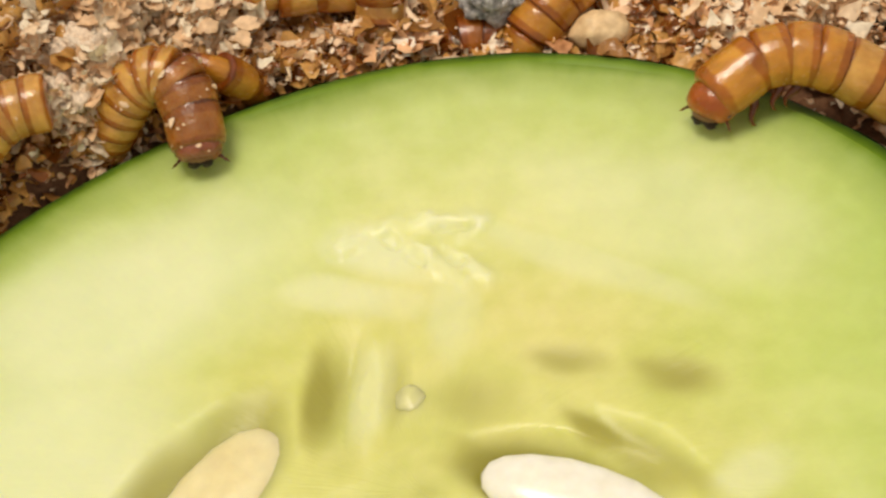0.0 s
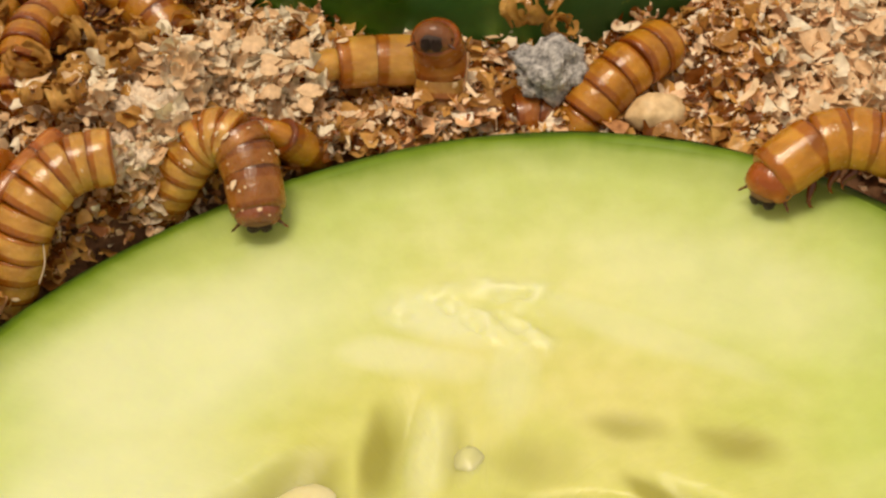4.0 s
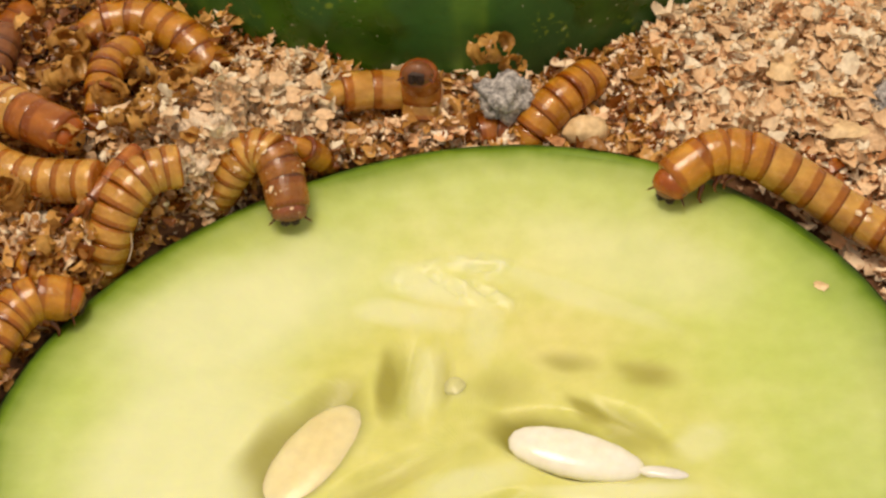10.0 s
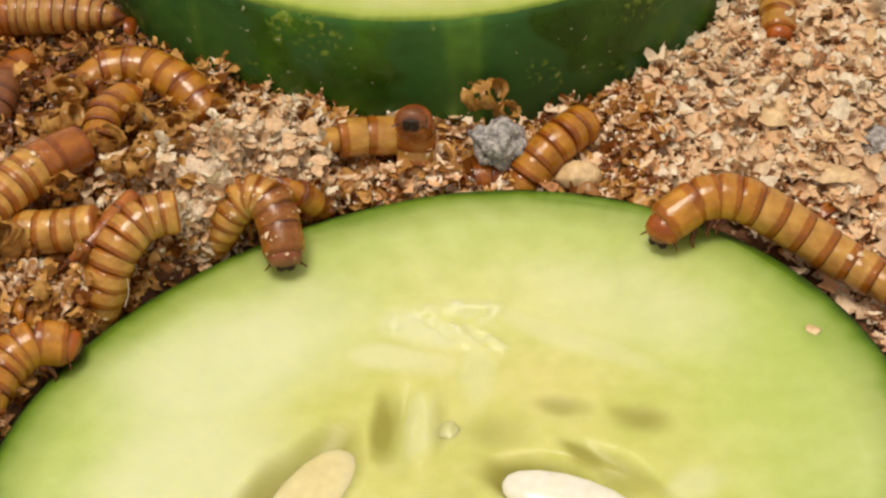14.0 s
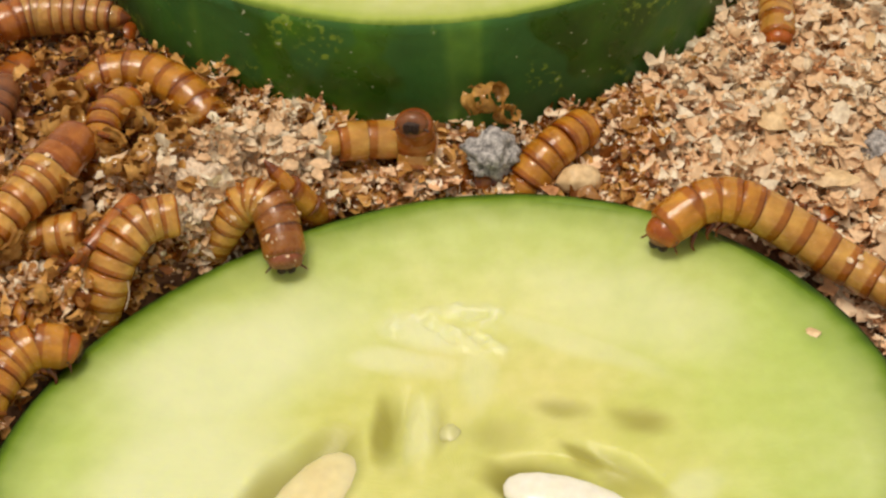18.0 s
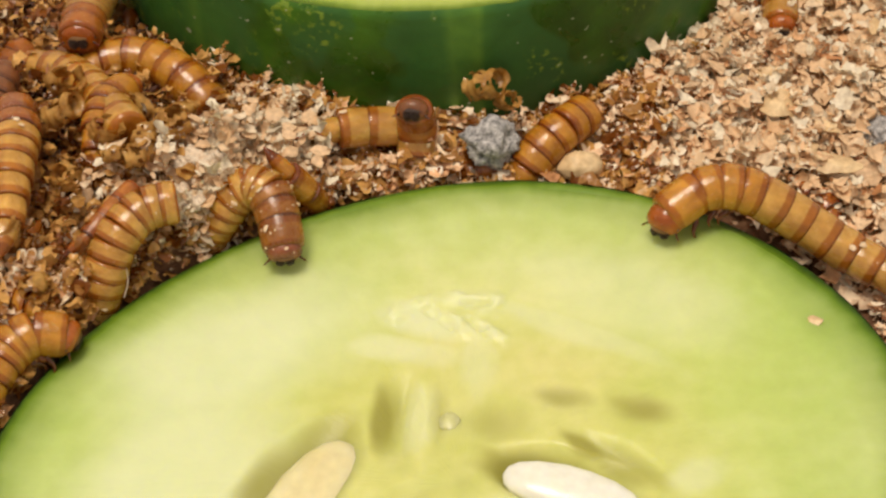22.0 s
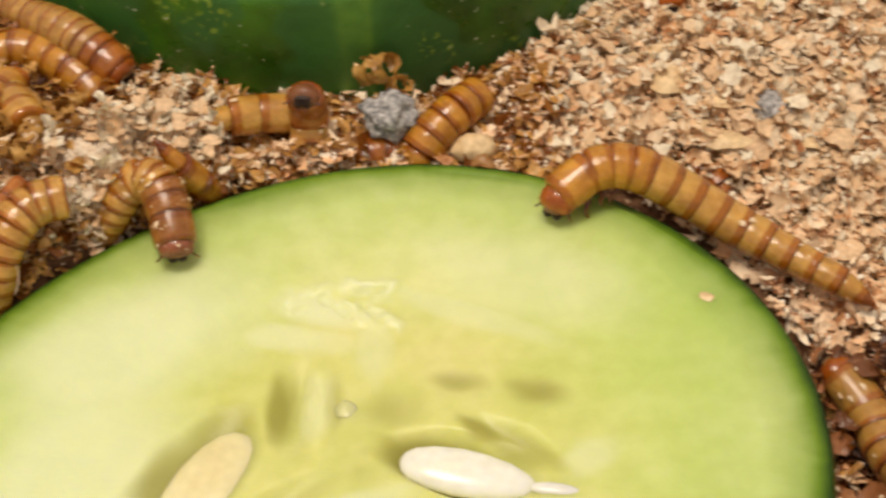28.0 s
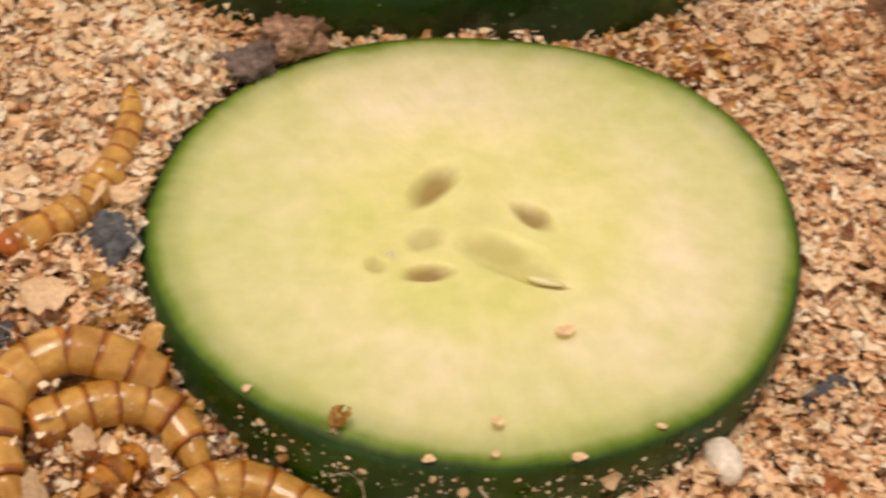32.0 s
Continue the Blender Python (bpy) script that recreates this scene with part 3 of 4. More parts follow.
cucumber_slice("thick cucumber slice with dark green peel, half buried", D[:2], D[2], 1.5, -0.1, FLESH_B, WAVE_D)


# ---- mealworm larvae, each ring of the body a piece of its own ----
def ring_mesh(name, profile, squash=0.94):
    bm = revolve(profile, 24, squash)
    me = bpy.data.meshes.new(name)
    bm.to_mesh(me)
    bm.free()
    me.shade_smooth()
    return me


RING = [(0.7, -0.05), (0.93, -0.045), (0.985, -0.02), (0.998, 0.04), (1.004, 0.16), (1.008, 0.4), (1.004, 0.65), (0.99, 0.86), (0.968, 0.98), (0.93, 1.1), (0.8, 1.16)]
HEADP = [(0.7, -0.1), (0.86, 0.0), (0.94, 0.14), (0.97, 0.34), (0.95, 0.54), (0.87, 0.72), (0.7, 0.87), (0.46, 0.96), (0.2, 1.0)]
TAILP = [(0.05, -0.55), (0.16, -0.45), (0.4, -0.2), (0.66, 0.1), (0.84, 0.5), (0.92, 0.85), (0.82, 1.08), (0.6, 1.14)]
SKINS = {"dull": DULL, "amber": AMBER, "pale": PALE, "tan": TAN, "brown": BROWN, "russet": RUSSET, "dusky": DUSKY}
MESHES = {}
for key, skin in SKINS.items():
    for shape, profile in (("ring", RING), ("head", HEADP), ("tail", TAILP)):
        me = ring_mesh(f"{key}_{shape}", profile, 0.86 if shape == "head" else 0.94)
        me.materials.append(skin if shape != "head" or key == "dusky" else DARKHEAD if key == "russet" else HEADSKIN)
        MESHES[key, shape] = me
MOVES = []


def spine_poses(points, weights):
    """The poses of rings of the given shares along a spine given head first, and their lengths."""
    fine = smooth([Vector(p) * CM for p in points], 241)
    total = sum((a - b).length for a, b in zip(fine, fine[1:]))
    run, line = 0.0, [fine[0]]
    for w in weights:
        run += w / sum(weights)
        line.append(fine[min(round(240 * run), 240)])
    poses = []
    for front_end, rear in zip(line, line[1:]):
        z = (front_end - rear).normalized()
        x = Vector((0, 0, 1)).cross(z)
        x = x.normalized() if x.length > 0.05 else Vector((1, 0, 0))
        y = z.cross(x)
        m = Matrix((x, y, z)).transposed().to_4x4()
        m.translation = rear
        poses.append(m)
    return poses, [total * w / sum(weights) for w in weights]


def speck_mesh(seed_value):
    """A few bran specks that cling to the back of one ring."""
    bm = bmesh.new()
    rng = random.Random(seed_value)
    for _ in range(rng.randint(2, 5)):
        a, z, s = rng.uniform(0.3, 2.85), rng.uniform(0.05, 0.95), rng.choice((0.05, 0.07, 0.09, 0.12, 0.19))
        spot = Vector((1.04 * math.cos(a), 0.985 * math.sin(a), z))
        q = Vector((math.cos(a), math.sin(a), rng.uniform(-0.5, 0.5))).to_track_quat("Z", "Y")
        rim = [bm.verts.new(spot + q @ Vector((s * rng.uniform(0.5, 1.2) * math.cos(k * 1.2566), s * rng.uniform(0.5, 1.2) * math.sin(k * 1.2566), rng.uniform(0, 0.04)))) for k in range(5)]
        tip = bm.verts.new(spot + q @ Vector((0, 0, 0.6 * s)))
        for k in range(5):
            bm.faces.new((rim[k], rim[(k + 1) % 5], tip))
    return bm


def leg_mesh():
    bm = tube([(0, 0.0002, 0), (0.0, -0.00025, 0.0001), (0.0, -0.00048, 0.0003), (0.0, -0.0007, 0.0004), (0.0, -0.00098, 0.00036), (0.0, -0.0011, 0.00022)], [0.00026, 0.00022, 0.00017, 0.00012, 0.00008, 0.00001], 7)
    me = bpy.data.meshes.new("leg")
    bm.to_mesh(me)
    bm.free()
    me.materials.append(BROWN)
    me.shade_smooth()
    return me


def feeler_mesh():
    bm = tube([(0, 0, 0), (0, 0, 0.00022), (0, 0, 0.00024), (0, 0, 0.00046), (0, 0, 0.00048), (0, 0, 0.0006)], [0.00008, 0.00008, 0.00005, 0.00007, 0.00003, 0.00002], 7)
    me = bpy.data.meshes.new("antenna")
    bm.to_mesh(me)
    bm.free()
    me.materials.append(DARKHEAD)
    me.shade_smooth()
    return me


LEG = leg_mesh()
FEELER = feeler_mesh()


def mealworm(label, spines, radius=0.13, skin="amber", rings=12, head=True, tail=True, legs=False, rear=None, dust=0.0, face=None, fore=(1.0, 1.5, 0.9, 0.82, 0.82), rear_at=0.35):
    """spines: one spine (head first, in centimetres), or rows of (seconds, spine) for a larva that crawls."""
    rows = spines if isinstance(spines[0][1], (list, tuple)) and not isinstance(spines[0][0], (list, tuple)) else [(0.0, spines)]
    thing = holder("mealworm", label, "mealworm larva", (0, 0, 0), "mealworms")
    tracks = [[] for _ in range(rings)]
    sizes = [0.0] * rings
    rng = random.Random(len(label) + rings)
    share = [1.0 + 0.12 * min(k / 6, 1) + rng.uniform(-0.06, 0.06) for k in range(rings)]
    if head and rings > 6:
        share[:5] = fore
    for t, spine in rows:
        poses, lengths = spine_poses(spine, share)
        sizes = [max(a, b) for a, b in zip(sizes, lengths)]
        for k, m in enumerate(poses):
            tracks[k].append((t, m))
    for k in range(rings):
        size = sizes[k]
        shape = "head" if head and k == 0 else "tail" if tail and k == rings - 1 else "ring"
        kind = rear if rear and k > rings * rear_at else skin
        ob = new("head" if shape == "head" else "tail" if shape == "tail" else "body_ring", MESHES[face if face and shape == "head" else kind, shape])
        ob.parent = thing
        f = k / (rings - 1)
        swell = 0.86 + 0.16 * math.sin(math.pi * min(1.0, f * 1.15 + 0.12)) if head else 1.0
        swell *= 0.9 if shape == "head" else 1.0
        if tail:
            swell *= 1.0 - 0.28 * max(0.0, f - 0.7) / 0.3
        ob.matrix_basis = tracks[k][0][1] @ Matrix.Diagonal((CM * radius * swell, CM * radius * swell, size * (0.9 if shape == "head" else 1.0), 1))
        if len(rows) > 1:
            MOVES.append((ob, tracks[k]))
        if rng.random() < dust and (shape == "ring" or shape == "head" and dust == 1.0):
            part("bran_speck", speck_mesh(17 * k + rings), SPECK, ob, "cream bran specks clinging to it")
        if shape == "head":
            true_size = Matrix.Diagonal((1 / (CM * radius * swell), 1 / (CM * radius * swell), 1 / (0.9 * size), 1))
            for side in (-1, 1):
                feeler = new("antenna", FEELER)
                feeler.parent = ob
                feeler.matrix_basis = Matrix.Translation((0.74 * side, -0.1, 0.74)) @ true_size @ pose(0, 0, 0, 12, 48 * side, 0)
                jaw = part("mandible", lump_mesh((0.27, 0.3, 0.2), 0.25, 2 + side, 3), DARK, ob, "dark chewing mandible")
                jaw.location = (0.24 * side, -0.12, 1.04)
                spot = part("eye_spot", lump_mesh((0.07, 0.1, 0.1), 0.1, 3, 2), DARK, ob, "small dark eye spot")
                spot.location = (0.86 * side, 0.12, 0.6)
            lip = part("upper_lip", lump_mesh((0.48, 0.24, 0.13), 0.2, 5, 3), MAUVE if face else LIP, ob, "pale upper lip over the mandibles")
            lip.location = (0, 0.1, 0.97)
        if legs and 1 <= k <= 3:
            for side in (-1, 1):
                leg = new("leg", LEG)
                leg.parent = ob
                leg.matrix_basis = Matrix.Translation((0.72 * side, -0.6, 0.5)) @ Matrix.Diagonal((1 / (CM * radius * swell), 1 / (CM * radius * swell), 1 / size, 1)) @ pose(0, 0, 0, -10, 0, 34 * side)
    return thing


mealworm("amber mealworm feeding on the rim of a cucumber slice", [(1.12, 0.43, 0.695), (1.23, 0.57, 0.81), (1.44, 0.67, 0.855), (1.66, 0.66, 0.84), (1.92, 0.58, 0.72), (2.22, 0.43, 0.58), (2.58, 0.21, 0.48), (2.86, 0.02, 0.42), (2.99, -0.06, 0.36)], 0.147, "amber", 14, legs=True, rear="pale", dust=0.3)


def feeding(dy):
    return [(-1.14, 0.24 + dy, 0.71), (-1.155, 0.35 + dy, 0.77), (-1.19, 0.48 + 0.8 * dy, 0.85), (-1.25, 0.6 + 0.4 * dy, 0.92), (-1.37, 0.65, 0.93), (-1.48, 0.61, 0.86), (-1.58, 0.55, 0.7), (-1.66, 0.54, 0.48)]


mealworm("mealworm with brown fore body and pale hind body, feeding", [(0, feeding(0.06)), (3, feeding(0.03)), (7, feeding(0.05)), (9, feeding(0.01)), (13, feeding(0)), (20, feeding(0.01)), (24, feeding(-0.08)), (28, feeding(-0.08)), (32, feeding(-0.07))], 0.14, "russet", 13, rear="pale", dust=1.0, fore=(1.5, 2.2, 1.5, 1.1, 0.9), rear_at=0.28)
RAISED = [(-0.99, 0.95, 0.45), (-1.04, 0.84, 0.68), (-1.15, 0.81, 0.86), (-1.25, 0.86, 0.98)]
LOWERED = [(-0.98, 0.98, 0.45), (-1.02, 0.87, 0.65), (-1.1, 0.82, 0.78), (-1.2, 0.84, 0.83)]
mealworm("pointed tail of a small amber mealworm rising from bran", [(0, LOWERED), (10, LOWERED), (13, LOWERED), (16.5, RAISED), (24, RAISED), (32, RAISED)], 0.1, "amber", 4, head=False)
mealworm("banded tan mealworm curved beside the slice", [(-1.79, 0.41, 1.02), (-1.97, 0.35, 1.02), (-2.11, 0.2, 0.95), (-2.19, 0.07, 0.8), (-2.26, -0.01, 0.56), (-2.3, -0.05, 0.38)], 0.14, "pale", 11, head=False, dust=0.3)
mealworm("amber mealworm climbing onto a cucumber slice", [(-2.28, -0.43, 0.7), (-2.47, -0.41, 0.78), (-2.63, -0.5, 0.76), (-2.74, -0.73, 0.7), (-2.84, -1.01, 0.5)], 0.14, "amber", 9, legs=True)
mealworm("tan mealworm that sinks backwards into the bran", [
    (0, [(-2.27, 0.31, 0.99), (-2.54, 0.36, 0.96), (-2.78, 0.41, 0.96), (-3.01, 0.56, 0.99), (-3.18, 0.74, 1)]),
    (9, [(-2.27, 0.31, 0.99), (-2.54, 0.36, 0.96), (-2.78, 0.41, 0.96), (-3.01, 0.56, 0.99), (-3.18, 0.74, 1)]),
    (13, [(-2.25, 0.32, 0.99), (-2.52, 0.32, 0.95), (-2.79, 0.35, 0.94), (-3.03, 0.41, 0.96), (-3.26, 0.52, 1)]),
    (16.5, [(-2.35, 0.37, 0.96), (-2.53, 0.35, 0.93), (-2.76, 0.34, 0.91), (-3, 0.4, 0.93), (-3.23, 0.51, 0.96)]),
    (18.5, [(-2.46, 0.4, 0.86), (-2.66, 0.38, 0.84), (-2.89, 0.37, 0.83), (-3.11, 0.42, 0.84), (-3.34, 0.49, 0.87)]),
    (20.5, [(-2.67, 0.41, 0.71), (-2.92, 0.39, 0.7), (-3.16, 0.39, 0.71), (-3.39, 0.42, 0.73), (-3.63, 0.45, 0.76)])], 0.14, "pale", 8, head=False)
mealworm("reddish brown mealworm crawling over the heap", [
    (0, [(-2.42, 0.56, 1.08), (-2.6, 0.66, 1.1), (-2.84, 0.83, 1.1), (-3.17, 1.12, 1.05), (-3.47, 1.31, 0.99)]),
    (9, [(-2.42, 0.56, 1.08), (-2.6, 0.66, 1.1), (-2.84, 0.83, 1.1), (-3.17, 1.12, 1.05), (-3.47, 1.31, 0.99)]),
    (13, [(-2.39, 0.82, 1.13), (-2.6, 0.76, 1.14), (-2.8, 0.63, 1.13), (-2.95, 0.42, 1.11), (-3.03, 0.17, 1.06)]),
    (16.5, [(-2.49, 1, 1.13), (-2.54, 0.75, 1.16), (-2.67, 0.53, 1.13), (-2.81, 0.33, 1.09), (-2.9, 0.07, 1.03)]),
    (19, [(-2.44, 1.08, 1.15), (-2.54, 0.78, 1.18), (-2.67, 0.55, 1.14), (-2.78, 0.31, 1.1), (-2.85, 0.04, 1.05)]),
    (21.5, [(-2.85, 1.4, 1.03), (-2.75, 0.95, 1.14), (-2.7, 0.61, 1.12), (-2.73, 0.28, 1.07), (-2.73, 0.02, 1)]),
    (22, [(-2.96, 1.35, 1.03), (-2.84, 0.95, 1.13), (-2.81, 0.59, 1.11), (-2.77, 0.29, 1.06), (-2.77, 0.05, 1.01)]),
    (23, [(-3.11, 1.17, 1.05), (-3, 0.78, 1.11), (-2.95, 0.47, 1.09), (-2.94, 0.23, 1.06), (-2.94, 0.02, 1)]),
    (24.5, [(-3.29, 0.96, 1.03), (-3.19, 0.66, 1.05), (-3.14, 0.38, 1.03), (-3.13, 0.16, 1), (-3.14, -0.03, 0.92)])], 0.155, "brown", 9, rear="pale", rear_at=0.3, dust=0.5)
mealworm("tan mealworm crawling out over the husks", [
    (0, [(-3.15, 1.9, 0.67), (-3.42, 2.02, 0.62), (-3.69, 2.11, 0.6), (-3.95, 2.21, 0.58), (-4.23, 2.28, 0.55)]),
    (19, [(-3.04, 1.88, 0.73), (-3.31, 2, 0.7), (-3.57, 2.1, 0.68), (-3.84, 2.19, 0.66), (-4.12, 2.27, 0.62)]),
    (21.5, [(-2.35, 1.25, 1.02), (-2.64, 1.68, 0.93), (-2.88, 1.91, 0.89), (-3.13, 2, 0.86), (-3.38, 2.04, 0.82)]),
    (22, [(-2.17, 1.03, 1.08), (-2.39, 1.38, 1.03), (-2.64, 1.71, 0.97), (-2.89, 1.89, 0.91), (-3.15, 1.97, 0.87)]),
    (24, [(-2.1, 1.03, 1.06), (-2.4, 1.53, 1), (-2.66, 1.86, 0.97), (-2.92, 1.97, 0.93), (-3.12, 1.8, 0.88)]),
    (27, [(-2.1, 1.07, 1.04), (-2.38, 1.51, 1), (-2.66, 1.84, 0.97), (-2.9, 1.92, 0.93), (-3.1, 1.76, 0.88)])], 0.14, "pale", 9, head=False)
mealworm("amber mealworm at the edge of the heap", [(-3.1, 2.2, 0.79), (-3.2, 2.03, 0.8), (-3.16, 1.65, 0.82), (-3.1, 1.19, 0.87)], 0.14, "brown", 7, head=False)
mealworm("red-brown headed mealworm among husks", [(-2.19, 1.6, 1), (-2.28, 1.48, 1.03), (-2.35, 1.28, 1.08), (-2.36, 0.99, 1.05), (-2.37, 0.82, 0.9)], 0.12, "amber", 7)
mealworm("thin dark brown husk of a larva", [(-2.07, 0.53, 1.03), (-2.18, 0.35, 1.01), (-2.28, 0.19, 0.97), (-2.4, 0.1, 0.91)], 0.062, "brown", 4, head=False)
mealworm("dark brown larva at the edge of the heap", [(-3.09, 1.79, 1.02), (-3.11, 1.62, 1.01), (-3.12, 1.3, 0.99), (-3.16, 1.06, 0.96)], 0.12, "dusky", 6)
mealworm("amber larva nearly buried in bran", [(-2.75, -0.12, 0.73), (-2.61, -0.16, 0.73), (-2.46, -0.19, 0.68)], 0.13, "amber", 4, head=False)
mealworm("amber mealworm curled against the dark peel", [(-1.76, 1.6, 0.78), (-1.93, 1.78, 0.88), (-2.22, 1.97, 0.91), (-2.52, 1.93, 0.91), (-2.71, 1.68, 0.83)], 0.15, "amber", 8, head=False)
mealworm("reddish amber mealworm crawling beside the peel", [
    (0, [(-3.44, 2.36, 1.01), (-3.26, 2.43, 1.03), (-2.95, 2.43, 1.04), (-2.66, 2.41, 1.04), (-2.46, 2.38, 1.04)]),
    (13, [(-3.44, 2.36, 1.01), (-3.26, 2.43, 1.03), (-2.95, 2.43, 1.04), (-2.66, 2.41, 1.04), (-2.46, 2.38, 1.04)]),
    (19, [(-3.27, 2.27, 1.05), (-3.13, 2.41, 1.06), (-2.9, 2.48, 1.06), (-2.66, 2.48, 1.05), (-2.42, 2.45, 1.04)]),
    (21, [(-2.97, 2.11, 1.06), (-2.96, 2.34, 1.08), (-2.86, 2.54, 1.07), (-2.67, 2.66, 1.05), (-2.42, 2.73, 1.04)]),
    (22, [(-2.62, 1.87, 1.13), (-2.62, 2.12, 1.12), (-2.61, 2.36, 1.1), (-2.56, 2.63, 1.09), (-2.52, 2.87, 1.08)]),
    (24, [(-2.06, 2.03, 1.07), (-2.29, 2.16, 1.07), (-2.53, 2.29, 1.06), (-2.78, 2.45, 1.05), (-3, 2.66, 1.03)]),
    (27, [(-1.72, 1.56, 1.01), (-1.92, 1.79, 1.05), (-2.13, 2.01, 1.07), (-2.33, 2.2, 1.04), (-2.56, 2.41, 1.02)]),
    (28, [(-1.56, 1.69, 0.87), (-1.77, 1.84, 0.97), (-1.98, 2.01, 1.02), (-2.25, 2.22, 1), (-2.48, 2.41, 0.98)])], 0.155, "brown", 12, rear="dull", rear_at=0.22)
# amber larva given the brown skin to stand for the shade on it
mealworm("amber mealworm lying under others", [(-2.43, 2.77, 0.63), (-2.9, 2.79, 0.65), (-3.3, 2.61, 0.63), (-3.59, 2.44, 0.57)], 0.13, "brown", 9)
mealworm("translucent tan mealworm between two slices", [(-0.5, 1.45, 0.72), (-0.82, 1.4, 0.76), (-1.06, 1.27, 0.8)], 0.135, "pale", 3, head=False, dust=0.6)
mealworm("dark-headed mealworm standing up between the slices", [(-0.4, 1.24, 0.99), (-0.385, 1.35, 0.93), (-0.37, 1.36, 0.76), (-0.39, 1.25, 0.6), (-0.41, 1.15, 0.4)], 0.13, "brown", 6, rear="dull", dust=0.6, face="dusky")
mealworm("amber striped mealworm beside a grey crumb", [(0.73, 1.58, 0.7), (0.57, 1.42, 0.7), (0.42, 1.3, 0.62), (0.3, 1.2, 0.5), (0.22, 1.16, 0.35)], 0.145, "amber", 7, head=False)
mealworm("dark brown larva under the grey crumb", [(0.21, 1.29, 0.48), (0.06, 1.29, 0.5), (-0.11, 1.24, 0.48)], 0.12, "brown", 3, head=False)
mealworm("pale mealworm coming out of the bran heap", [(2.13, 2.49, 0.65), (2.16, 2.85, 0.67), (2.19, 3.31, 0.6)], 0.13, "pale", 7)
mealworm("reddish larva skin beside a feeding mealworm", [(2.09, 1.08, 0.43), (2.23, 0.99, 0.41), (2.3, 0.86, 0.37)], 0.1, "brown", 4, head=False)
mealworm("amber mealworm lying on open bran", [(3.74, 0.06, 0.44), (4.03, 0.1, 0.47), (4.4, 0.29, 0.45), (4.72, 0.6, 0.45), (4.96, 0.95, 0.5), (5.06, 1.27, 0.5)], 0.125, "tan", 12, dust=0.3)
mealworm("tan mealworm bent in a hook over another", [(4.42, -1.13, 0.19), (4.18, -0.95, 0.29), (3.96, -0.82, 0.34), (3.7, -0.81, 0.28), (3.47, -0.97, 0.23), (3.37, -1.22, 0.21), (3.32, -1.57, 0.15), (3.34, -1.73, 0.06)], 0.16, "tan", 9, head=False, dust=0.3)
mealworm("tan mealworm arching beside the cream slice", [(3.61, -1.17, 0.11), (4, -1.16, 0.14), (4.32, -1.23, 0.12), (4.46, -1.44, 0.05), (4.49, -1.74, -0.04)], 0.155, "tan", 7, head=False, dust=0.3)
mealworm("dull amber mealworm under bran dust", [(2.73, -0.33, 0.13), (2.92, -0.61, 0.04), (2.99, -0.99, 0.03), (3.08, -1.29, 0.06), (3.24, -1.61, 0.02)], 0.14, "dull", 8, dust=0.6)
mealworm("dusty dark brown dead larva", [(3.05, -1.5, 0.15), (3.15, -1.83, 0.11), (3.4, -2.17, 0.06), (3.76, -2.46, 0.01), (3.86, -2.67, -0.04)], 0.12, "dusky", 17, dust=0.45)
mealworm("amber banded mealworm beside the green slice", [(2.71, -1.53, -0.02), (2.87, -1.86, 0.01), (2.96, -2.13, -0.01), (3.07, -2.45, -0.05), (3.14, -2.75, -0.11)], 0.16, "brown", 7, head=False, dust=0.6)
mealworm("amber mealworm winding along the cream slice", [(4.17, -1.96, -0.07), (4.49, -1.85, -0.04), (4.78, -1.95, -0.06), (4.98, -2.18, -0.09), (5.21, -2.52, -0.09), (5.41, -2.77, -0.07), (5.56, -3, -0.04)], 0.14, "tan", 10, head=False, dust=0.35)
mealworm("small amber larva among crumbs", [(4.15, -1.53, -0.03), (3.91, -1.64, 0.01), (3.7, -1.77, -0.03)], 0.12, "amber", 4, head=False)
mealworm("reddish brown larva half buried", [(4.35, -2.65, -0.11), (4.65, -2.67, -0.1), (5.02, -2.72, -0.15)], 0.14, "brown", 6, head=False)


# ---- crumbs and litter ----
def crumb(name, label, category, at, size, rough, seed_value, material, turn=0, tilt=0):
    bm = lump_mesh([CM * v for v in size], rough, seed_value, 4)
    for v in bm.verts:
        v.co *= 1 + 0.35 * rough * noise.noise(v.co * (3.2 / (CM * max(size))) + Vector((seed_value, 1, 2))) + 0.16 * rough * noise.noise(v.co * (9 / (CM * max(size))))
    me = bpy.data.meshes.new(name)
    bm.to_mesh(me)
    bm.free()
    me.shade_smooth()
    me.materials.append(material)
    ob = tagged(new(name, me), label, category)
    ob.matrix_basis = pose(*[CM * v for v in at], tilt, 0, turn)
    return ob


grey = crumb("grey_crumb", "rough light grey crumb among the larvae", "crumb", (0.16, 1.37, 0.71), (0.19, 0.15, 0.13), 0.4, 3, GREY, 20, 20)
MOVES.append((grey, [(t, pose(CM * x, CM * y, CM * 0.71, 20, 0, turn)) for t, x, y, turn in ((0, 0.16, 1.37, 20), (13, 0.16, 1.37, 20), (16.5, 0.13, 1.32, 28), (19, 0.1, 1.29, 34), (24, 0.1, 1.28, 34), (27, 0.14, 1.39, 24), (32, 0.14, 1.39, 24))]))
crumb("grey_crumb", "pale grey crumb lying on bran", "crumb", (2.72, 1.65, 0.44), (0.17, 0.13, 0.08), 0.5, 8, GREY, 40)
crumb("slate_crumb", "dark slate crumb beside the cream slice", "crumb", (4.48, -0.01, 0.34), (0.23, 0.19, 0.15), 0.4, 12, SLATE, 30)
crumb("wheat_grain", "smooth pale grain at the rim of a slice", "grain", (0.69, 1.21, 0.56), (0.15, 0.1, 0.1), 0.12, 5, GRAIN, 5)
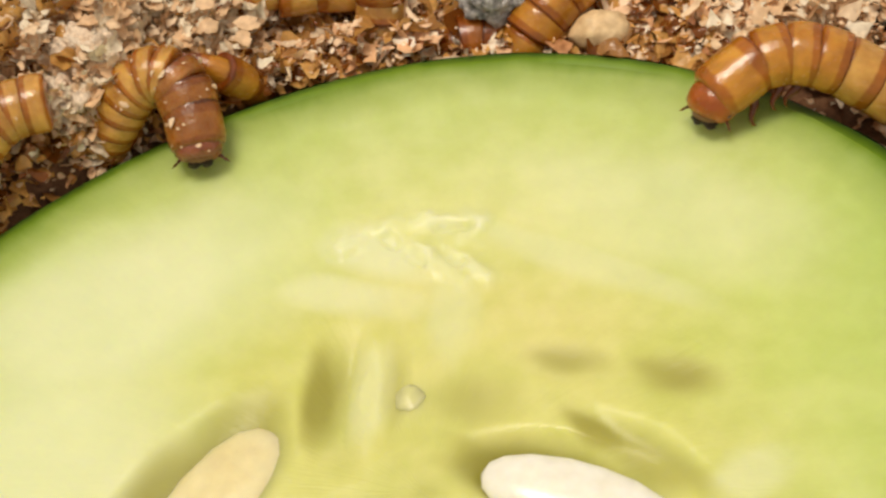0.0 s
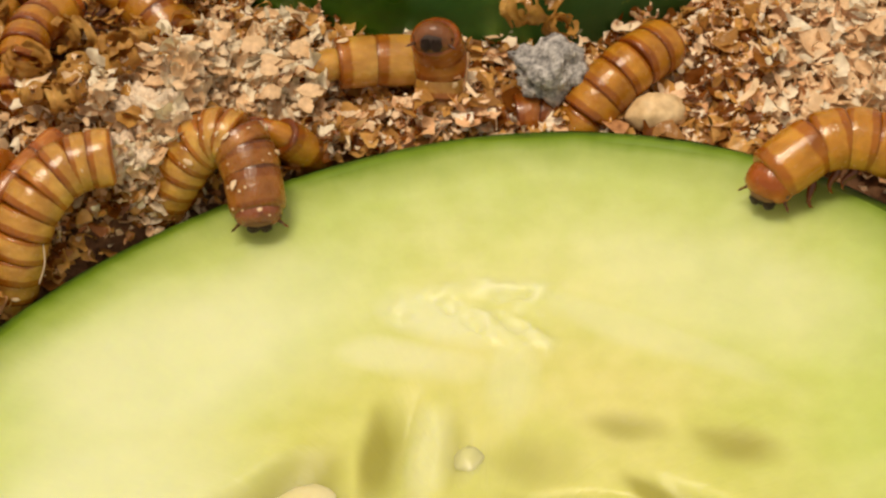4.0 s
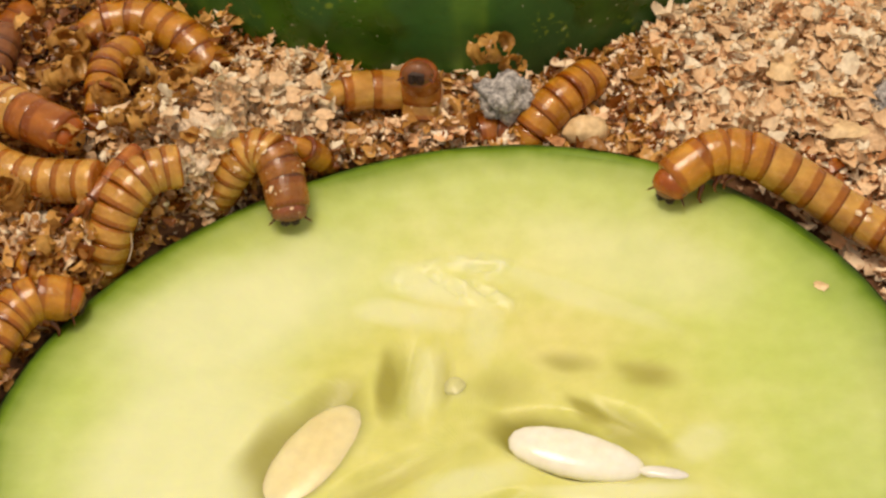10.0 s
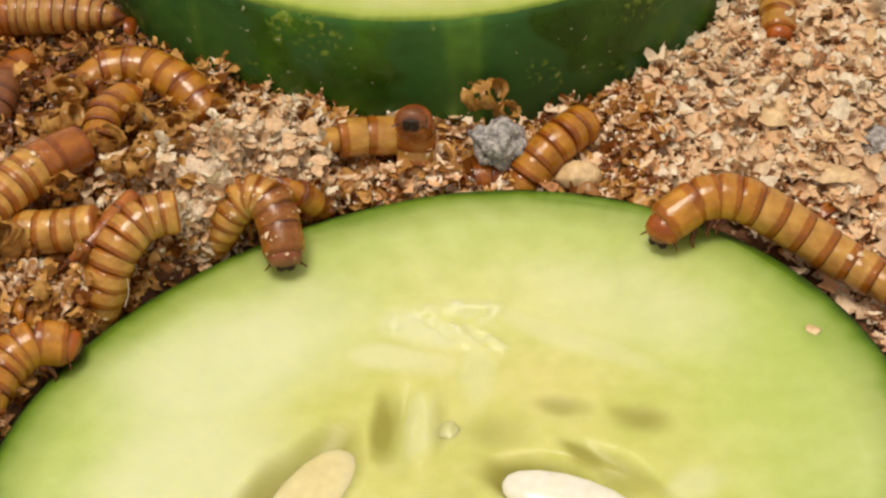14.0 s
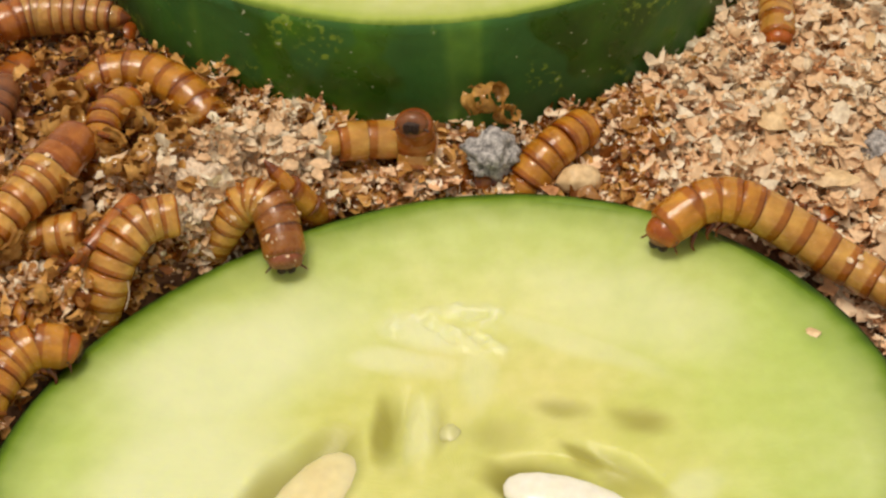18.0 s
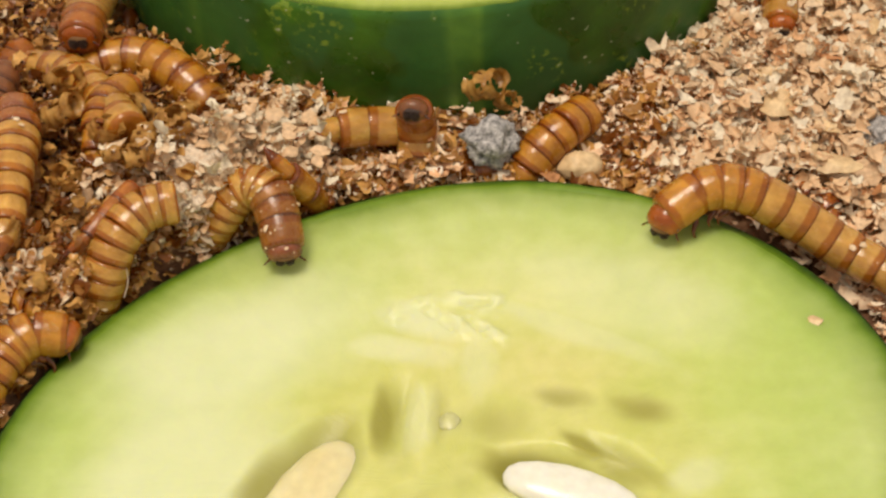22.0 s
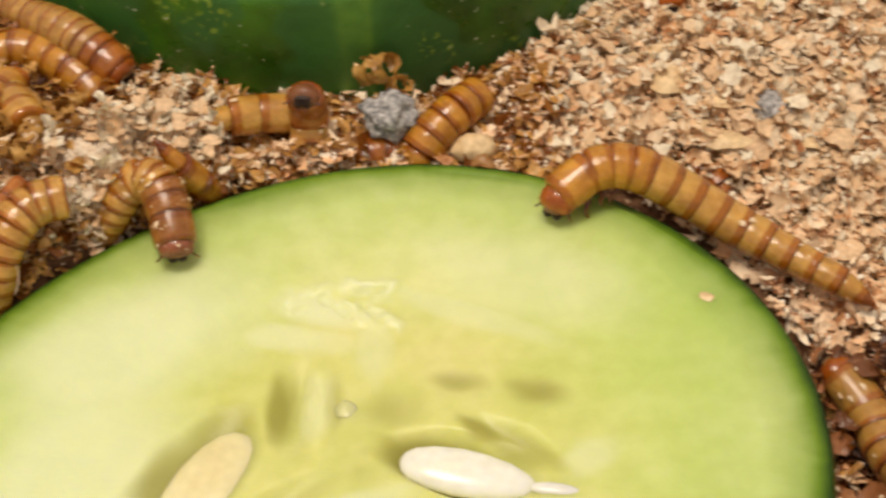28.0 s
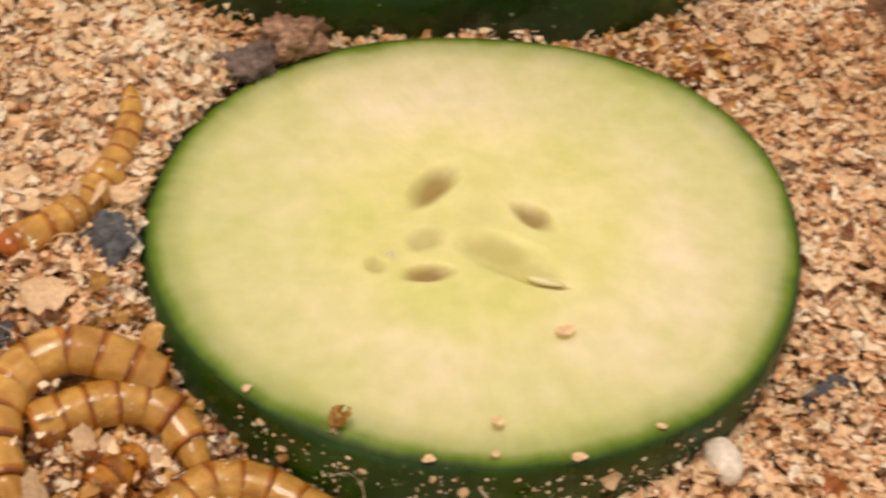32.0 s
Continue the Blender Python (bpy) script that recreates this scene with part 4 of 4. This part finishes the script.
crumb("white_pebble", "smooth white pebble leaning on the cream slice", "pebble", (7.6, -2.96, 0.1), (0.12, 0.18, 0.11), 0.1, 6, IVORY, -10)
crumb("brown_clump", "brown clump speckled with bran", "clump", (6.42, 1.5, 0.5), (0.27, 0.17, 0.17), 0.6, 9, CLUMP, 0)

crumb("flour_clump", "pinkish white clump of caked flour among bran", "clump", (-1.69, 0.79, 0.92), (0.15, 0.12, 0.14), 0.8, 41, FLUFF, 0)
crumb("flour_clump", "pinkish white clump of caked flour among bran", "clump", (-1.76, 0.57, 0.86), (0.12, 0.1, 0.11), 0.8, 44, FLUFF, 40)
crumb("flour_clump", "pinkish white clump of caked flour among bran", "clump", (-1.65, 0.95, 0.9), (0.11, 0.09, 0.1), 0.8, 47, FLUFF, 80)

# ---- loose bran, far too many flakes to count ----
def flakes(name, label, count, area, size, lift, seed_value, material, keep, category="bran", narrow=(0.4, 1.0), steep=0.42):
    rng = np.random.default_rng(seed_value)
    xy = rng.uniform((area[0], area[1]), (area[2], area[3]), (count, 2))
    # few flakes beside the front rim: the bare dark bed stands for shadow there
    xy = xy[[keep(x, y, rng.random()) and min(beyond_rim(s, x, y) for s in SLICES) > 0.02 and (rng.random() < 0.12 or not (1.4 < x < 3.0 and y > -0.4 and beyond_rim("front", x, y) < 0.24)) for x, y in xy]]
    n = len(xy)
    base = np.array([ground_z(x, y) for x, y in xy])
    s = size[0] * np.clip(np.exp(rng.normal(0, size[1], n)), 0.3, 2.0)
    clump = np.array([0.75 + 1.1 * noise.noise(Vector((x * 5.5, y * 5.5, 4))) for x, y in xy])
    z = base + rng.random(n) ** 1.3 * lift * np.clip(clump, 0.25, 1.5)
    cols, rows_ = 4, 3
    u, v = np.meshgrid(np.linspace(-1, 1, cols), np.linspace(-1, 1, rows_), indexing="ij")
    u, v = u.ravel()[None].repeat(n, 0), v.ravel()[None].repeat(n, 0)
    corner = np.where((np.abs(u) == 1) & (np.abs(v) == 1), rng.uniform(0.45, 1.0, u.shape), 1.0)
    u = u * corner + rng.uniform(-0.24, 0.24, u.shape)
    v = (v * corner + rng.uniform(-0.3, 0.3, v.shape)) * rng.uniform(narrow[0], narrow[1], (n, 1))
    bend, cup, twist = rng.normal(0, 1.15, (n, 1)) + 1e-3, rng.normal(0, 0.5, (n, 1)), rng.normal(0, 0.5, (n, 1))
    loc = np.stack([np.sin(bend * u) / bend, v * np.cos(twist * u), (1 - np.cos(bend * u)) / bend + cup * v * v + v * np.sin(twist * u) + rng.uniform(-0.07, 0.07, u.shape)], -1) * s[:, None, None]
    yaw, tilt, spin = rng.uniform(0, 2 * np.pi, n), np.abs(rng.normal(0, steep, n)), rng.uniform(0, 2 * np.pi, n)
    ca, sa, ct, st = np.cos(yaw), np.sin(yaw), np.cos(tilt), np.sin(tilt)
    cs, ss = np.cos(spin), np.sin(spin)
    x1, y1 = loc[..., 0] * cs[:, None] - loc[..., 1] * ss[:, None], loc[..., 0] * ss[:, None] + loc[..., 1] * cs[:, None]
    y2, z2 = y1 * ct[:, None] - loc[..., 2] * st[:, None], y1 * st[:, None] + loc[..., 2] * ct[:, None]
    x3, y3 = x1 * ca[:, None] - y2 * sa[:, None], x1 * sa[:, None] + y2 * ca[:, None]
    pts = np.stack([x3 + xy[:, 0:1], y3 + xy[:, 1:2], z2 + z[:, None]], -1).reshape(-1, 3) * CM
    tri = np.array([t for i in range(cols - 1) for j in range(rows_ - 1) for a in [i * rows_ + j] for t in ((a, a + rows_, a + rows_ + 1), (a, a + rows_ + 1, a + 1))])
    faces = (np.arange(n)[:, None, None] * cols * rows_ + tri[None]).reshape(-1, 3)
    me = bpy.data.meshes.new(name)
    me.vertices.add(len(pts))
    me.vertices.foreach_set("co", pts.astype(np.float32).ravel())
    me.loops.add(faces.size)
    me.loops.foreach_set("vertex_index", faces.astype(np.int32).ravel())
    me.polygons.add(len(faces))
    me.polygons.foreach_set("loop_start", np.arange(0, faces.size, 3, dtype=np.int32))
    me.update(calc_edges=True)
    me.validate()
    me.shade_smooth()
    me.materials.append(material)
    return tagged(new(name, me), label, category, kind="stuff")


def heap(cx, cy, r):
    return lambda x, y, u: u < math.exp(-((x - cx) ** 2 + (y - cy) ** 2) / r ** 2)


flakes("bran_flakes", "loose tan and pinkish bran flakes", 80000, (-5, -4.2, 11.5, 6), (0.04, 0.45), 0.13, 11, BRAN, lambda x, y, r: r < (0.12 if x < -2.3 and y > 1.2 else 0.25 if x < -2.3 else 0.3 if x < -0.6 else 0.12 if x < 3.3 and y < -0.3 else 1.0))
flakes("bran_shreds", "curled pale shreds of bran", 48000, (-4.5, -4.2, 11.5, 5), (0.05, 0.45), 0.18, 13, BRAN, lambda x, y, r: r < (0.4 if x < -0.6 else 1.0), narrow=(0.12, 0.4), steep=0.8)
flakes("bran_dust", "fine bran dust between the flakes", 80000, (-5, -4.2, 11.5, 5), (0.018, 0.5), 0.19, 12, BRAN, lambda x, y, r: r < (0.2 if x < 3.4 and y < -0.2 or x < -2.3 else 1.0))
flakes("husk_litter", "golden brown crumpled larva husks and frass", 20000, (-4.5, -2, -1.6, 3), (0.036, 0.5), 0.27, 14, LITTER, lambda x, y, r: r < 1.2 - 2 * max(0, x + 2.0), "husks", (0.2, 0.8), 0.8)
flakes("deep_litter", "litter under the heaped larvae, shade put into its colour", 4500, (-4.5, 1.1, -2.1, 3.2), (0.03, 0.5), 0.26, 21, SHADED_LITTER, lambda x, y, r: True, "husks", (0.2, 0.8), 0.8)
flakes("frass_litter", "brown frass and husk bits between the slices", 6500, (-1.7, 0.2, 1.3, 2.2), (0.042, 0.5), 0.16, 19, LITTER, lambda x, y, r: True, "husks", (0.2, 0.8), 0.7)
flakes("gap_litter", "brown husk litter beside the green peel, darkened for shade", 7500, (2.3, -3.6, 4.2, 0.0), (0.06, 0.5), 0.22, 18, SHADED_LITTER, lambda x, y, r: r < 1.6 - 1.3 * (x - 2.4) and y < -0.5 + 0.4 * (x - 2.4), "husks", (0.2, 0.9), 0.7)
flakes("golden_litter", "golden crumpled husk bits in the gap", 2200, (3.3, -2.7, 5.0, -1.3), (0.055, 0.5), 0.17, 20, LITTER, heap(4.1, -1.95, 0.55), "husks", (0.2, 0.8), 0.9)
flakes("pale_bran_heap", "heap of pale bran flakes between the slices", 22000, (-2.2, 0.6, -0.6, 2.0), (0.028, 0.5), 0.24, 15, CHALK, heap(-1.33, 1.24, 0.3), "bran", (0.3, 1.0), 0.8)
flakes("flour_heap", "pinkish clump of fine flour flakes", 9000, (-2.3, 0.4, -1.2, 1.5), (0.032, 0.4), 0.4, 16, CHALK, heap(-1.7, 0.98, 0.19), "bran", (0.3, 1.0), 0.9)
flakes("flour_drift", "pinkish fine flour beside a larva", 9000, (-2.3, 0.2, -1.3, 1.1), (0.032, 0.4), 0.42, 22, CHALK, heap(-1.74, 0.66, 0.2), "bran", (0.3, 1.0), 0.9)
flakes("cream_heap", "small heap of cream bran on the husks", 2600, (-2.8, 0.2, -1.8, 1.2), (0.04, 0.4), 0.36, 23, CHALK, heap(-2.25, 0.66, 0.17), "bran", (0.3, 1.0), 0.9)
flakes("cream_drift", "cream bran flakes beside a climbing larva", 2600, (-3.4, -0.6, -2.3, 0.6), (0.045, 0.4), 0.22, 24, CHALK, heap(-2.75, 0.02, 0.22), "bran", (0.3, 1.0), 0.8)
flakes("bran_mound", "mound of light bran flakes beside the peel", 14000, (0.8, 0.9, 3.6, 4), (0.045, 0.45), 0.22, 17, CHALK, lambda x, y, r: r < 0.45 and x > 1.2, "bran", (0.2, 0.9), 0.55)


flakes("pale_drift", "pale pinkish bran drift on the open bed", 12000, (2.6, 0.3, 5.8, 3.4), (0.05, 0.45), 0.17, 25, CHALK, lambda x, y, r: r < 0.5, "bran", (0.2, 0.9), 0.6)
flakes("bran_cover", "bran strewn over larvae in the gap", 2200, (2.5, -2.9, 4.4, -0.6), (0.045, 0.45), 0.36, 26, BRAN, lambda x, y, r: r < 0.3, "bran", (0.2, 0.9), 0.7)
flakes("brown_cover", "brown husk scraps strewn over larvae", 5200, (2.5, -3.2, 5.0, -0.5), (0.05, 0.5), 0.24, 28, LITTER, lambda x, y, r: r < 0.4, "husks", (0.2, 0.8), 0.8)
flakes("brown_bran", "browner coarse bran beside the cream slice", 7000, (7.6, -1.6, 10.6, 2.8), (0.045, 0.5), 0.16, 27, LITTER, heap(9.3, 0.7, 0.7), "bran", (0.2, 0.9), 0.6)


# ---- single bits one can tell apart ----
def bran_flake(label, at, size, turn, tilt, material=FLUFF, seed_value=1):
    """A curled, ragged flake with some thickness."""
    bm = bmesh.new()
    rng = random.Random(seed_value)
    bend, twist, cup = rng.uniform(-1.3, 1.3) or 0.1, rng.uniform(-0.4, 0.4), rng.uniform(-0.4, 0.4)
    top, low = [], []
    for i in range(6):
        for k in range(4):
            u, v = 2 * i / 5 - 1, 2 * k / 3 - 1
            trim = rng.uniform(0.55, 0.9) if i in (0, 5) and k in (0, 3) else 1.0
            u, v = u * trim + rng.uniform(-0.12, 0.12), v * trim * (1 - 0.25 * u * u) + rng.uniform(-0.16, 0.16)
            p = Vector((CM * size[0] * math.sin(bend * u) / bend, CM * size[1] * v, CM * size[0] * ((1 - math.cos(bend * u)) / bend + twist * u * v + 0.5 * cup * v * v + rng.uniform(-0.04, 0.04))))
            top.append(bm.verts.new(p))
            low.append(bm.verts.new(p - Vector((0, 0, CM * 0.006))))
    for i in range(5):
        for k in range(3):
            a = 4 * i + k
            bm.faces.new((top[a], top[a + 4], top[a + 5], top[a + 1]))
            bm.faces.new((low[a + 1], low[a + 5], low[a + 4], low[a]))
    edge = [0, 4, 8, 12, 16, 20, 21, 22, 23, 19, 15, 11, 7, 3, 2, 1]
    for a, b in zip(edge, edge[1:] + edge[:1]):
        bm.faces.new((top[b], top[a], low[a], low[b]))
    me = bpy.data.meshes.new("bran_flake")
    bm.to_mesh(me)
    bm.free()
    me.materials.append(material)
    ob = tagged(new("bran_flake", me), label, "bran flake", "single bran flakes")
    ob.matrix_basis = pose(*[CM * v for v in at], tilt, 0, turn)


bran_flake("white sliver of bran leaning on a larva", (-0.27, 1.3, 0.72), (0.045, 0.12), -20, 55, CHALK, 2)
bran_flake("pointed pale bran chip standing up", (3.46, -1.73, 0.12), (0.09, 0.2), 10, 60, CHALK, 3)
bran_flake("tan crumb lying on green flesh", (1.99, -0.22, 0.612), (0.055, 0.04), 30, 0, GRAIN, 4)
bran_flake("small orange crumb on cream flesh", (6.96, -1.85, 0.43), (0.07, 0.04), 0, 0, GRAIN, 5)
bran_flake("small orange crumb on cream flesh", (6.18, -2.37, 0.43), (0.045, 0.04), 20, 0, GRAIN, 6)
bran_flake("broad tan bran flake lying on top", (3.94, -0.39, 0.43), (0.16, 0.14), 40, 15, CHALK, 7)
bran_flake("broad tan bran flake lying on top", (2.01, 1.63, 0.73), (0.14, 0.1), 10, 20, GRAIN, 8)
bran_flake("broad tan bran flake lying on top", (2.31, 1.16, 0.62), (0.16, 0.08), -15, 10, GRAIN, 9)
bran_flake("pale bran flake tilted among others", (2.64, 2.32, 0.69), (0.12, 0.09), 60, 25, CHALK, 10)
bran_flake("pale bran flake tilted among others", (1.6, 1.97, 0.78), (0.1, 0.07), 120, 30, CHALK, 11)
bran_flake("pale bran flake tilted among others", (3.34, -0.03, 0.31), (0.11, 0.08), 80, 20, CHALK, 12)
bran_flake("pale bran flake tilted among others", (3.86, -1.41, 0.14), (0.09, 0.1), 30, 40, CHALK, 13)
bran_flake("pale bran flake tilted among others", (4.22, -1.66, 0.07), (0.05, 0.11), -30, 55, CHALK, 14)
rng = random.Random(77)
for label, material, count, (x0, y0, x1, y1) in (
        ("broad pale bran flake curled on the mound", CHALK, 46, (1.3, 1.1, 3.2, 3.2)), ("amber bran flake among paler ones", GRAIN, 16, (1.3, 1.0, 3.4, 3.0)),
        ("cream bran flake in the heap between the slices", CHALK, 26, (-1.75, 0.9, -0.9, 1.42)), ("broad pale bran flake on the open bed", CHALK, 60, (3.0, 0.0, 5.0, 2.4)),
        ("pale bran flake near the cream slice", CHALK, 18, (3.0, -3.0, 4.6, -0.5)), ("broad tan bran flake behind the cream slice", CHALK, 40, (8.6, -2.6, 10.4, 2.2)),
        ("glossy husk scrap lying in bran", HUSK, 40, (-3.0, 0.0, -1.7, 1.9)), ("brown husk scrap lying in bran", HUSK, 22, (3.0, -1.0, 10.0, 2.0))):
    for k in range(count):
        x, y = rng.uniform(x0, x1), rng.uniform(y0, y1)
        s, lift = rng.uniform(0.06, 0.12) * (0.6 if x < -0.8 else 1.0), rng.uniform(0.08, 0.2) + (0.14 if x < -0.8 else 0.0)
        if min(beyond_rim(name, x, y) for name in SLICES) > 0.12:
            bran_flake(label, (x, y, ground_z(x, y) + lift), (s, s * rng.uniform(0.4, 0.9)), rng.uniform(0, 360), rng.uniform(-35, 35), material, 200 + k + int(100 * x0))
rng = random.Random(40)
for k in range(44):
    a = radians(rng.choice((204, 212, 222, 236, 250, 262, 268, 276, 284, 300)) + rng.gauss(0, 3.5))
    r = slice_radius(a, C[2], WAVE_C) + 0.022
    s = rng.choice((0.018, 0.022, 0.03, 0.04, 0.06))
    bran_flake("white bran crumb stuck to dark peel", (C[0] + r * math.cos(a), C[1] + r * math.sin(a), rng.uniform(-0.3, 0.3)), (s, s * rng.uniform(0.4, 1.1)), math.degrees(a) + 90 + rng.uniform(-30, 30), rng.uniform(60, 105), CHALK, 30 + k)
dust = bmesh.new()
for k in range(420):
    a = radians(rng.choice((206, 216, 232, 240, 252, 262, 270, 280, 300)) + rng.gauss(0, 6))
    r, z, s = slice_radius(a, C[2], WAVE_C) * 1.006 + 0.006, rng.uniform(-0.35, 0.31), rng.choice((0.006, 0.008, 0.01, 0.018))
    out, side = Vector((math.cos(a), math.sin(a), 0)), Vector((-math.sin(a), math.cos(a), 0))
    spot = out * r + Vector((C[0], C[1], z))
    rim = [dust.verts.new((spot + side * s * rng.uniform(0.5, 1.3) * math.cos(1.2566 * q) + Vector((0, 0, s * rng.uniform(0.5, 1.3) * math.sin(1.2566 * q)))) * CM) for q in range(5)]
    tip = dust.verts.new((spot + out * s * 0.8) * CM)
    for q in range(5):
        dust.faces.new((rim[q], rim[(q + 1) % 5], tip))
me = bpy.data.meshes.new("peel_dust")
dust.to_mesh(me)
dust.free()
me.materials.append(CHALK)
tagged(new("peel_dust", me), "white bran dust stuck to the dark peel", "bran", kind="stuff")
for k in range(6):
    a, s = radians(206 + 14 * k + rng.uniform(-4, 4)), rng.uniform(0.03, 0.05)
    r = slice_radius(a, C[2], WAVE_C) * rng.uniform(0.955, 0.985)
    bran_flake("small bran crumb on the rim of the cream slice", (C[0] + r * math.cos(a), C[1] + r * math.sin(a), 0.4), (s, 0.6 * s), rng.uniform(0, 180), rng.uniform(-20, 20), CHALK, 90 + k)


def husk(label, at, size, turn, tilt, seed_value):
    """A cast larva skin: a crumpled, thin-walled open tube of rings with pieces torn out."""
    bm = bmesh.new()
    rows, sides = 15, 18
    shift = Vector((seed_value * 3.7, seed_value, 0))
    walls = []
    for thin in (1.0, 0.93):
        grid = []
        for i in range(rows):
            f = i / (rows - 1)
            bend = 1.3 * (f - 0.5)
            row = []
            for k in range(sides):
                a = 6.283185 * k / sides
                p = Vector((math.cos(a), math.sin(a), 2.6 * f))
                r = size * 0.55 * thin * (1 + 0.08 * math.sin(f * 25) + 0.34 * noise.noise(p * 0.9 + shift) + 0.22 * noise.noise(p * 2.4 + shift))
                row.append(bm.verts.new(Vector((r * math.cos(a) + 0.5 * size * bend * bend, 0.8 * r * math.sin(a), size * 0.95 * math.sin(bend))) * CM))
            grid.append(row)
        walls.append(grid)
    for i in range(rows - 1):
        for k in range(sides):
            n = (k + 1) % sides
            middle = Vector((math.cos(6.283185 * k / sides), math.sin(6.283185 * k / sides), 2.6 * i / rows))
            if noise.noise(middle * 1.5 + shift * 2) < 0.18:
                bm.faces.new((walls[0][i][k], walls[0][i][n], walls[0][i + 1][n], walls[0][i + 1][k]))
                bm.faces.new((walls[1][i][n], walls[1][i][k], walls[1][i + 1][k], walls[1][i + 1][n]))
    bmesh.ops.delete(bm, geom=[v for v in bm.verts if not v.link_faces], context="VERTS")
    me = bpy.data.meshes.new("larva_husk")
    bm.to_mesh(me)
    bm.free()
    me.shade_smooth()
    me.materials.append(HUSK)
    ob = tagged(new("larva_husk", me), label, "larva husk", "cast larva skins")
    ob.matrix_basis = pose(*[CM * v for v in at], tilt, 20, turn)
    return ob


husk("golden crumpled larva husk leaning on dark peel", (0.05, 1.58, 0.95), 0.2, 60, 60, 1.0)
husk("small golden husk under another by the peel", (0.2, 1.55, 0.84), 0.12, 10, 40, 31.0)
husk("golden crumpled larva husk on the heap", (-2.64, 1.45, 1.14), 0.2, 10, 30, 2.0)
husk("crumpled amber larva husk in litter", (-2.21, 0.77, 1.1), 0.12, 70, 80, 3.0)
husk("crumpled amber larva husk in litter", (-1.84, 1.02, 1.1), 0.15, 100, 70, 4.0)
husk("crumpled amber larva husk in litter", (-2.03, 0.89, 1.12), 0.14, 20, 90, 5.0)
husk("crumpled amber larva husk in litter", (-1.7, 1.34, 0.88), 0.09, 150, 80, 6.0)
for k, (x, y, z, s) in enumerate(((-2.3, 0.95, 0.98, 0.13), (-1.95, 1.15, 0.9, 0.11), (-2.6, 1.15, 1.0, 0.14), (-2.05, 0.75, 0.98, 0.12), (-1.85, 1.35, 0.84, 0.09), (-2.45, 0.55, 1.0, 0.11), (-2.75, 0.2, 0.9, 0.12), (-1.6, 1.1, 0.85, 0.08), (-2.2, 1.3, 0.92, 0.12), (-2.55, -0.2, 0.8, 0.1))):
    husk("torn golden larva husk on the heap", (x, y, z + 0.13), 1.35 * s, 40 * k, 30 * k, 20.0 + k)
husk("curled tan larva husk on cream flesh", (5.25, -2.02, 0.47), 0.11, 20, 10, 7.0)
husk("golden larva husk among crumbs", (3.9, -1.88, -0.01), 0.1, 60, 80, 8.0)
husk("golden larva husk among crumbs", (4.13, -1.93, -0.04), 0.09, 100, 80, 9.0)
husk("golden larva husk on the bran mound", (1.53, 2.32, 0.66), 0.09, 30, 80, 10.0)
husk("small amber husk on bran", (3.26, -0.72, 0.19), 0.07, 30, 60, 11.0)
husk("small amber husk on bran", (3.66, 0.13, 0.41), 0.08, 120, 70, 12.0)
crumb("rust_pupa", "rust-red husk scrap on bran", "pupa", (3.35, -0.24, 0.2), (0.1, 0.08, 0.07), 0.5, 22, RUST, 50)
crumb("slate_crumb", "black grit among bran", "crumb", (3.55, -0.41, 0.16), (0.2, 0.09, 0.06), 0.7, 23, SLATE, -20)
crumb("slate_crumb", "black grit beside the cream slice", "crumb", (8.75, -2.67, 0.02), (0.26, 0.08, 0.07), 0.7, 24, SLATE, 10)
crumb("slate_crumb", "purplish dark clump at the slice rim", "crumb", (6.0, 1.38, 0.42), (0.2, 0.16, 0.15), 0.6, 25, MAUVE, 10)
crumb("rust_pupa", "reddish brown pupa stub in bran", "pupa", (8.19, -3.36, -0.04), (0.14, 0.12, 0.1), 0.3, 26, RUST, 10)
crumb("brown_clump", "dusty brown clump at the foot of the slice", "clump", (6.16, -3, -0.04), (0.12, 0.1, 0.1), 0.5, 27, HUSK, 10)


def hair(points, radius=0.0035):
    line = smooth([Vector(p) * CM for p in points], 24)
    bm = tube(line, [CM * radius] * 24, 5)
    me = bpy.data.meshes.new("hair_strand")
    bm.to_mesh(me)
    bm.free()
    me.shade_smooth()
    me.materials.append(HAIR)
    tagged(new("hair_strand", me), "fine pale fibre lying over bran and peel", "fibre", "fine fibres")


hair([(4.26, -0.47, 0.42), (4.39, -0.52, 0.45), (4.48, -0.64, 0.46), (4.52, -0.73, 0.36), (4.47, -0.8, 0.2)])
hair([(3.52, -0.24, 0.2), (3.64, -0.5, 0.3), (3.76, -0.75, 0.4), (3.92, -0.8, 0.42), (4.19, -0.64, 0.4), (4.38, -0.5, 0.42), (4.47, -0.58, 0.44)])
hair([(5.9, -2.72, 0.3), (5.95, -2.8, 0.22), (5.93, -2.84, 0.12), (5.98, -2.9, 0.02)], 0.008)
hair([(5.31, -2.4, 0.0), (5.32, -2.28, 0.1), (5.25, -2.21, 0.15), (5.14, -2.2, 0.15)])
hair([(-2.06, -0.12, 0.75), (-2.04, -0.05, 0.8), (-2.05, 0.02, 0.85)])


def motions():
    for ob, rows in MOVES:
        rows = sorted(rows, key=lambda row: row[0])
        if rows[0][0] > 0:
            rows = [(0.0, rows[0][1]), *rows]
        if rows[-1][0] < 32:
            rows = [*rows, (32.0, rows[-1][1])]
        walk(ob, rows)


motions()
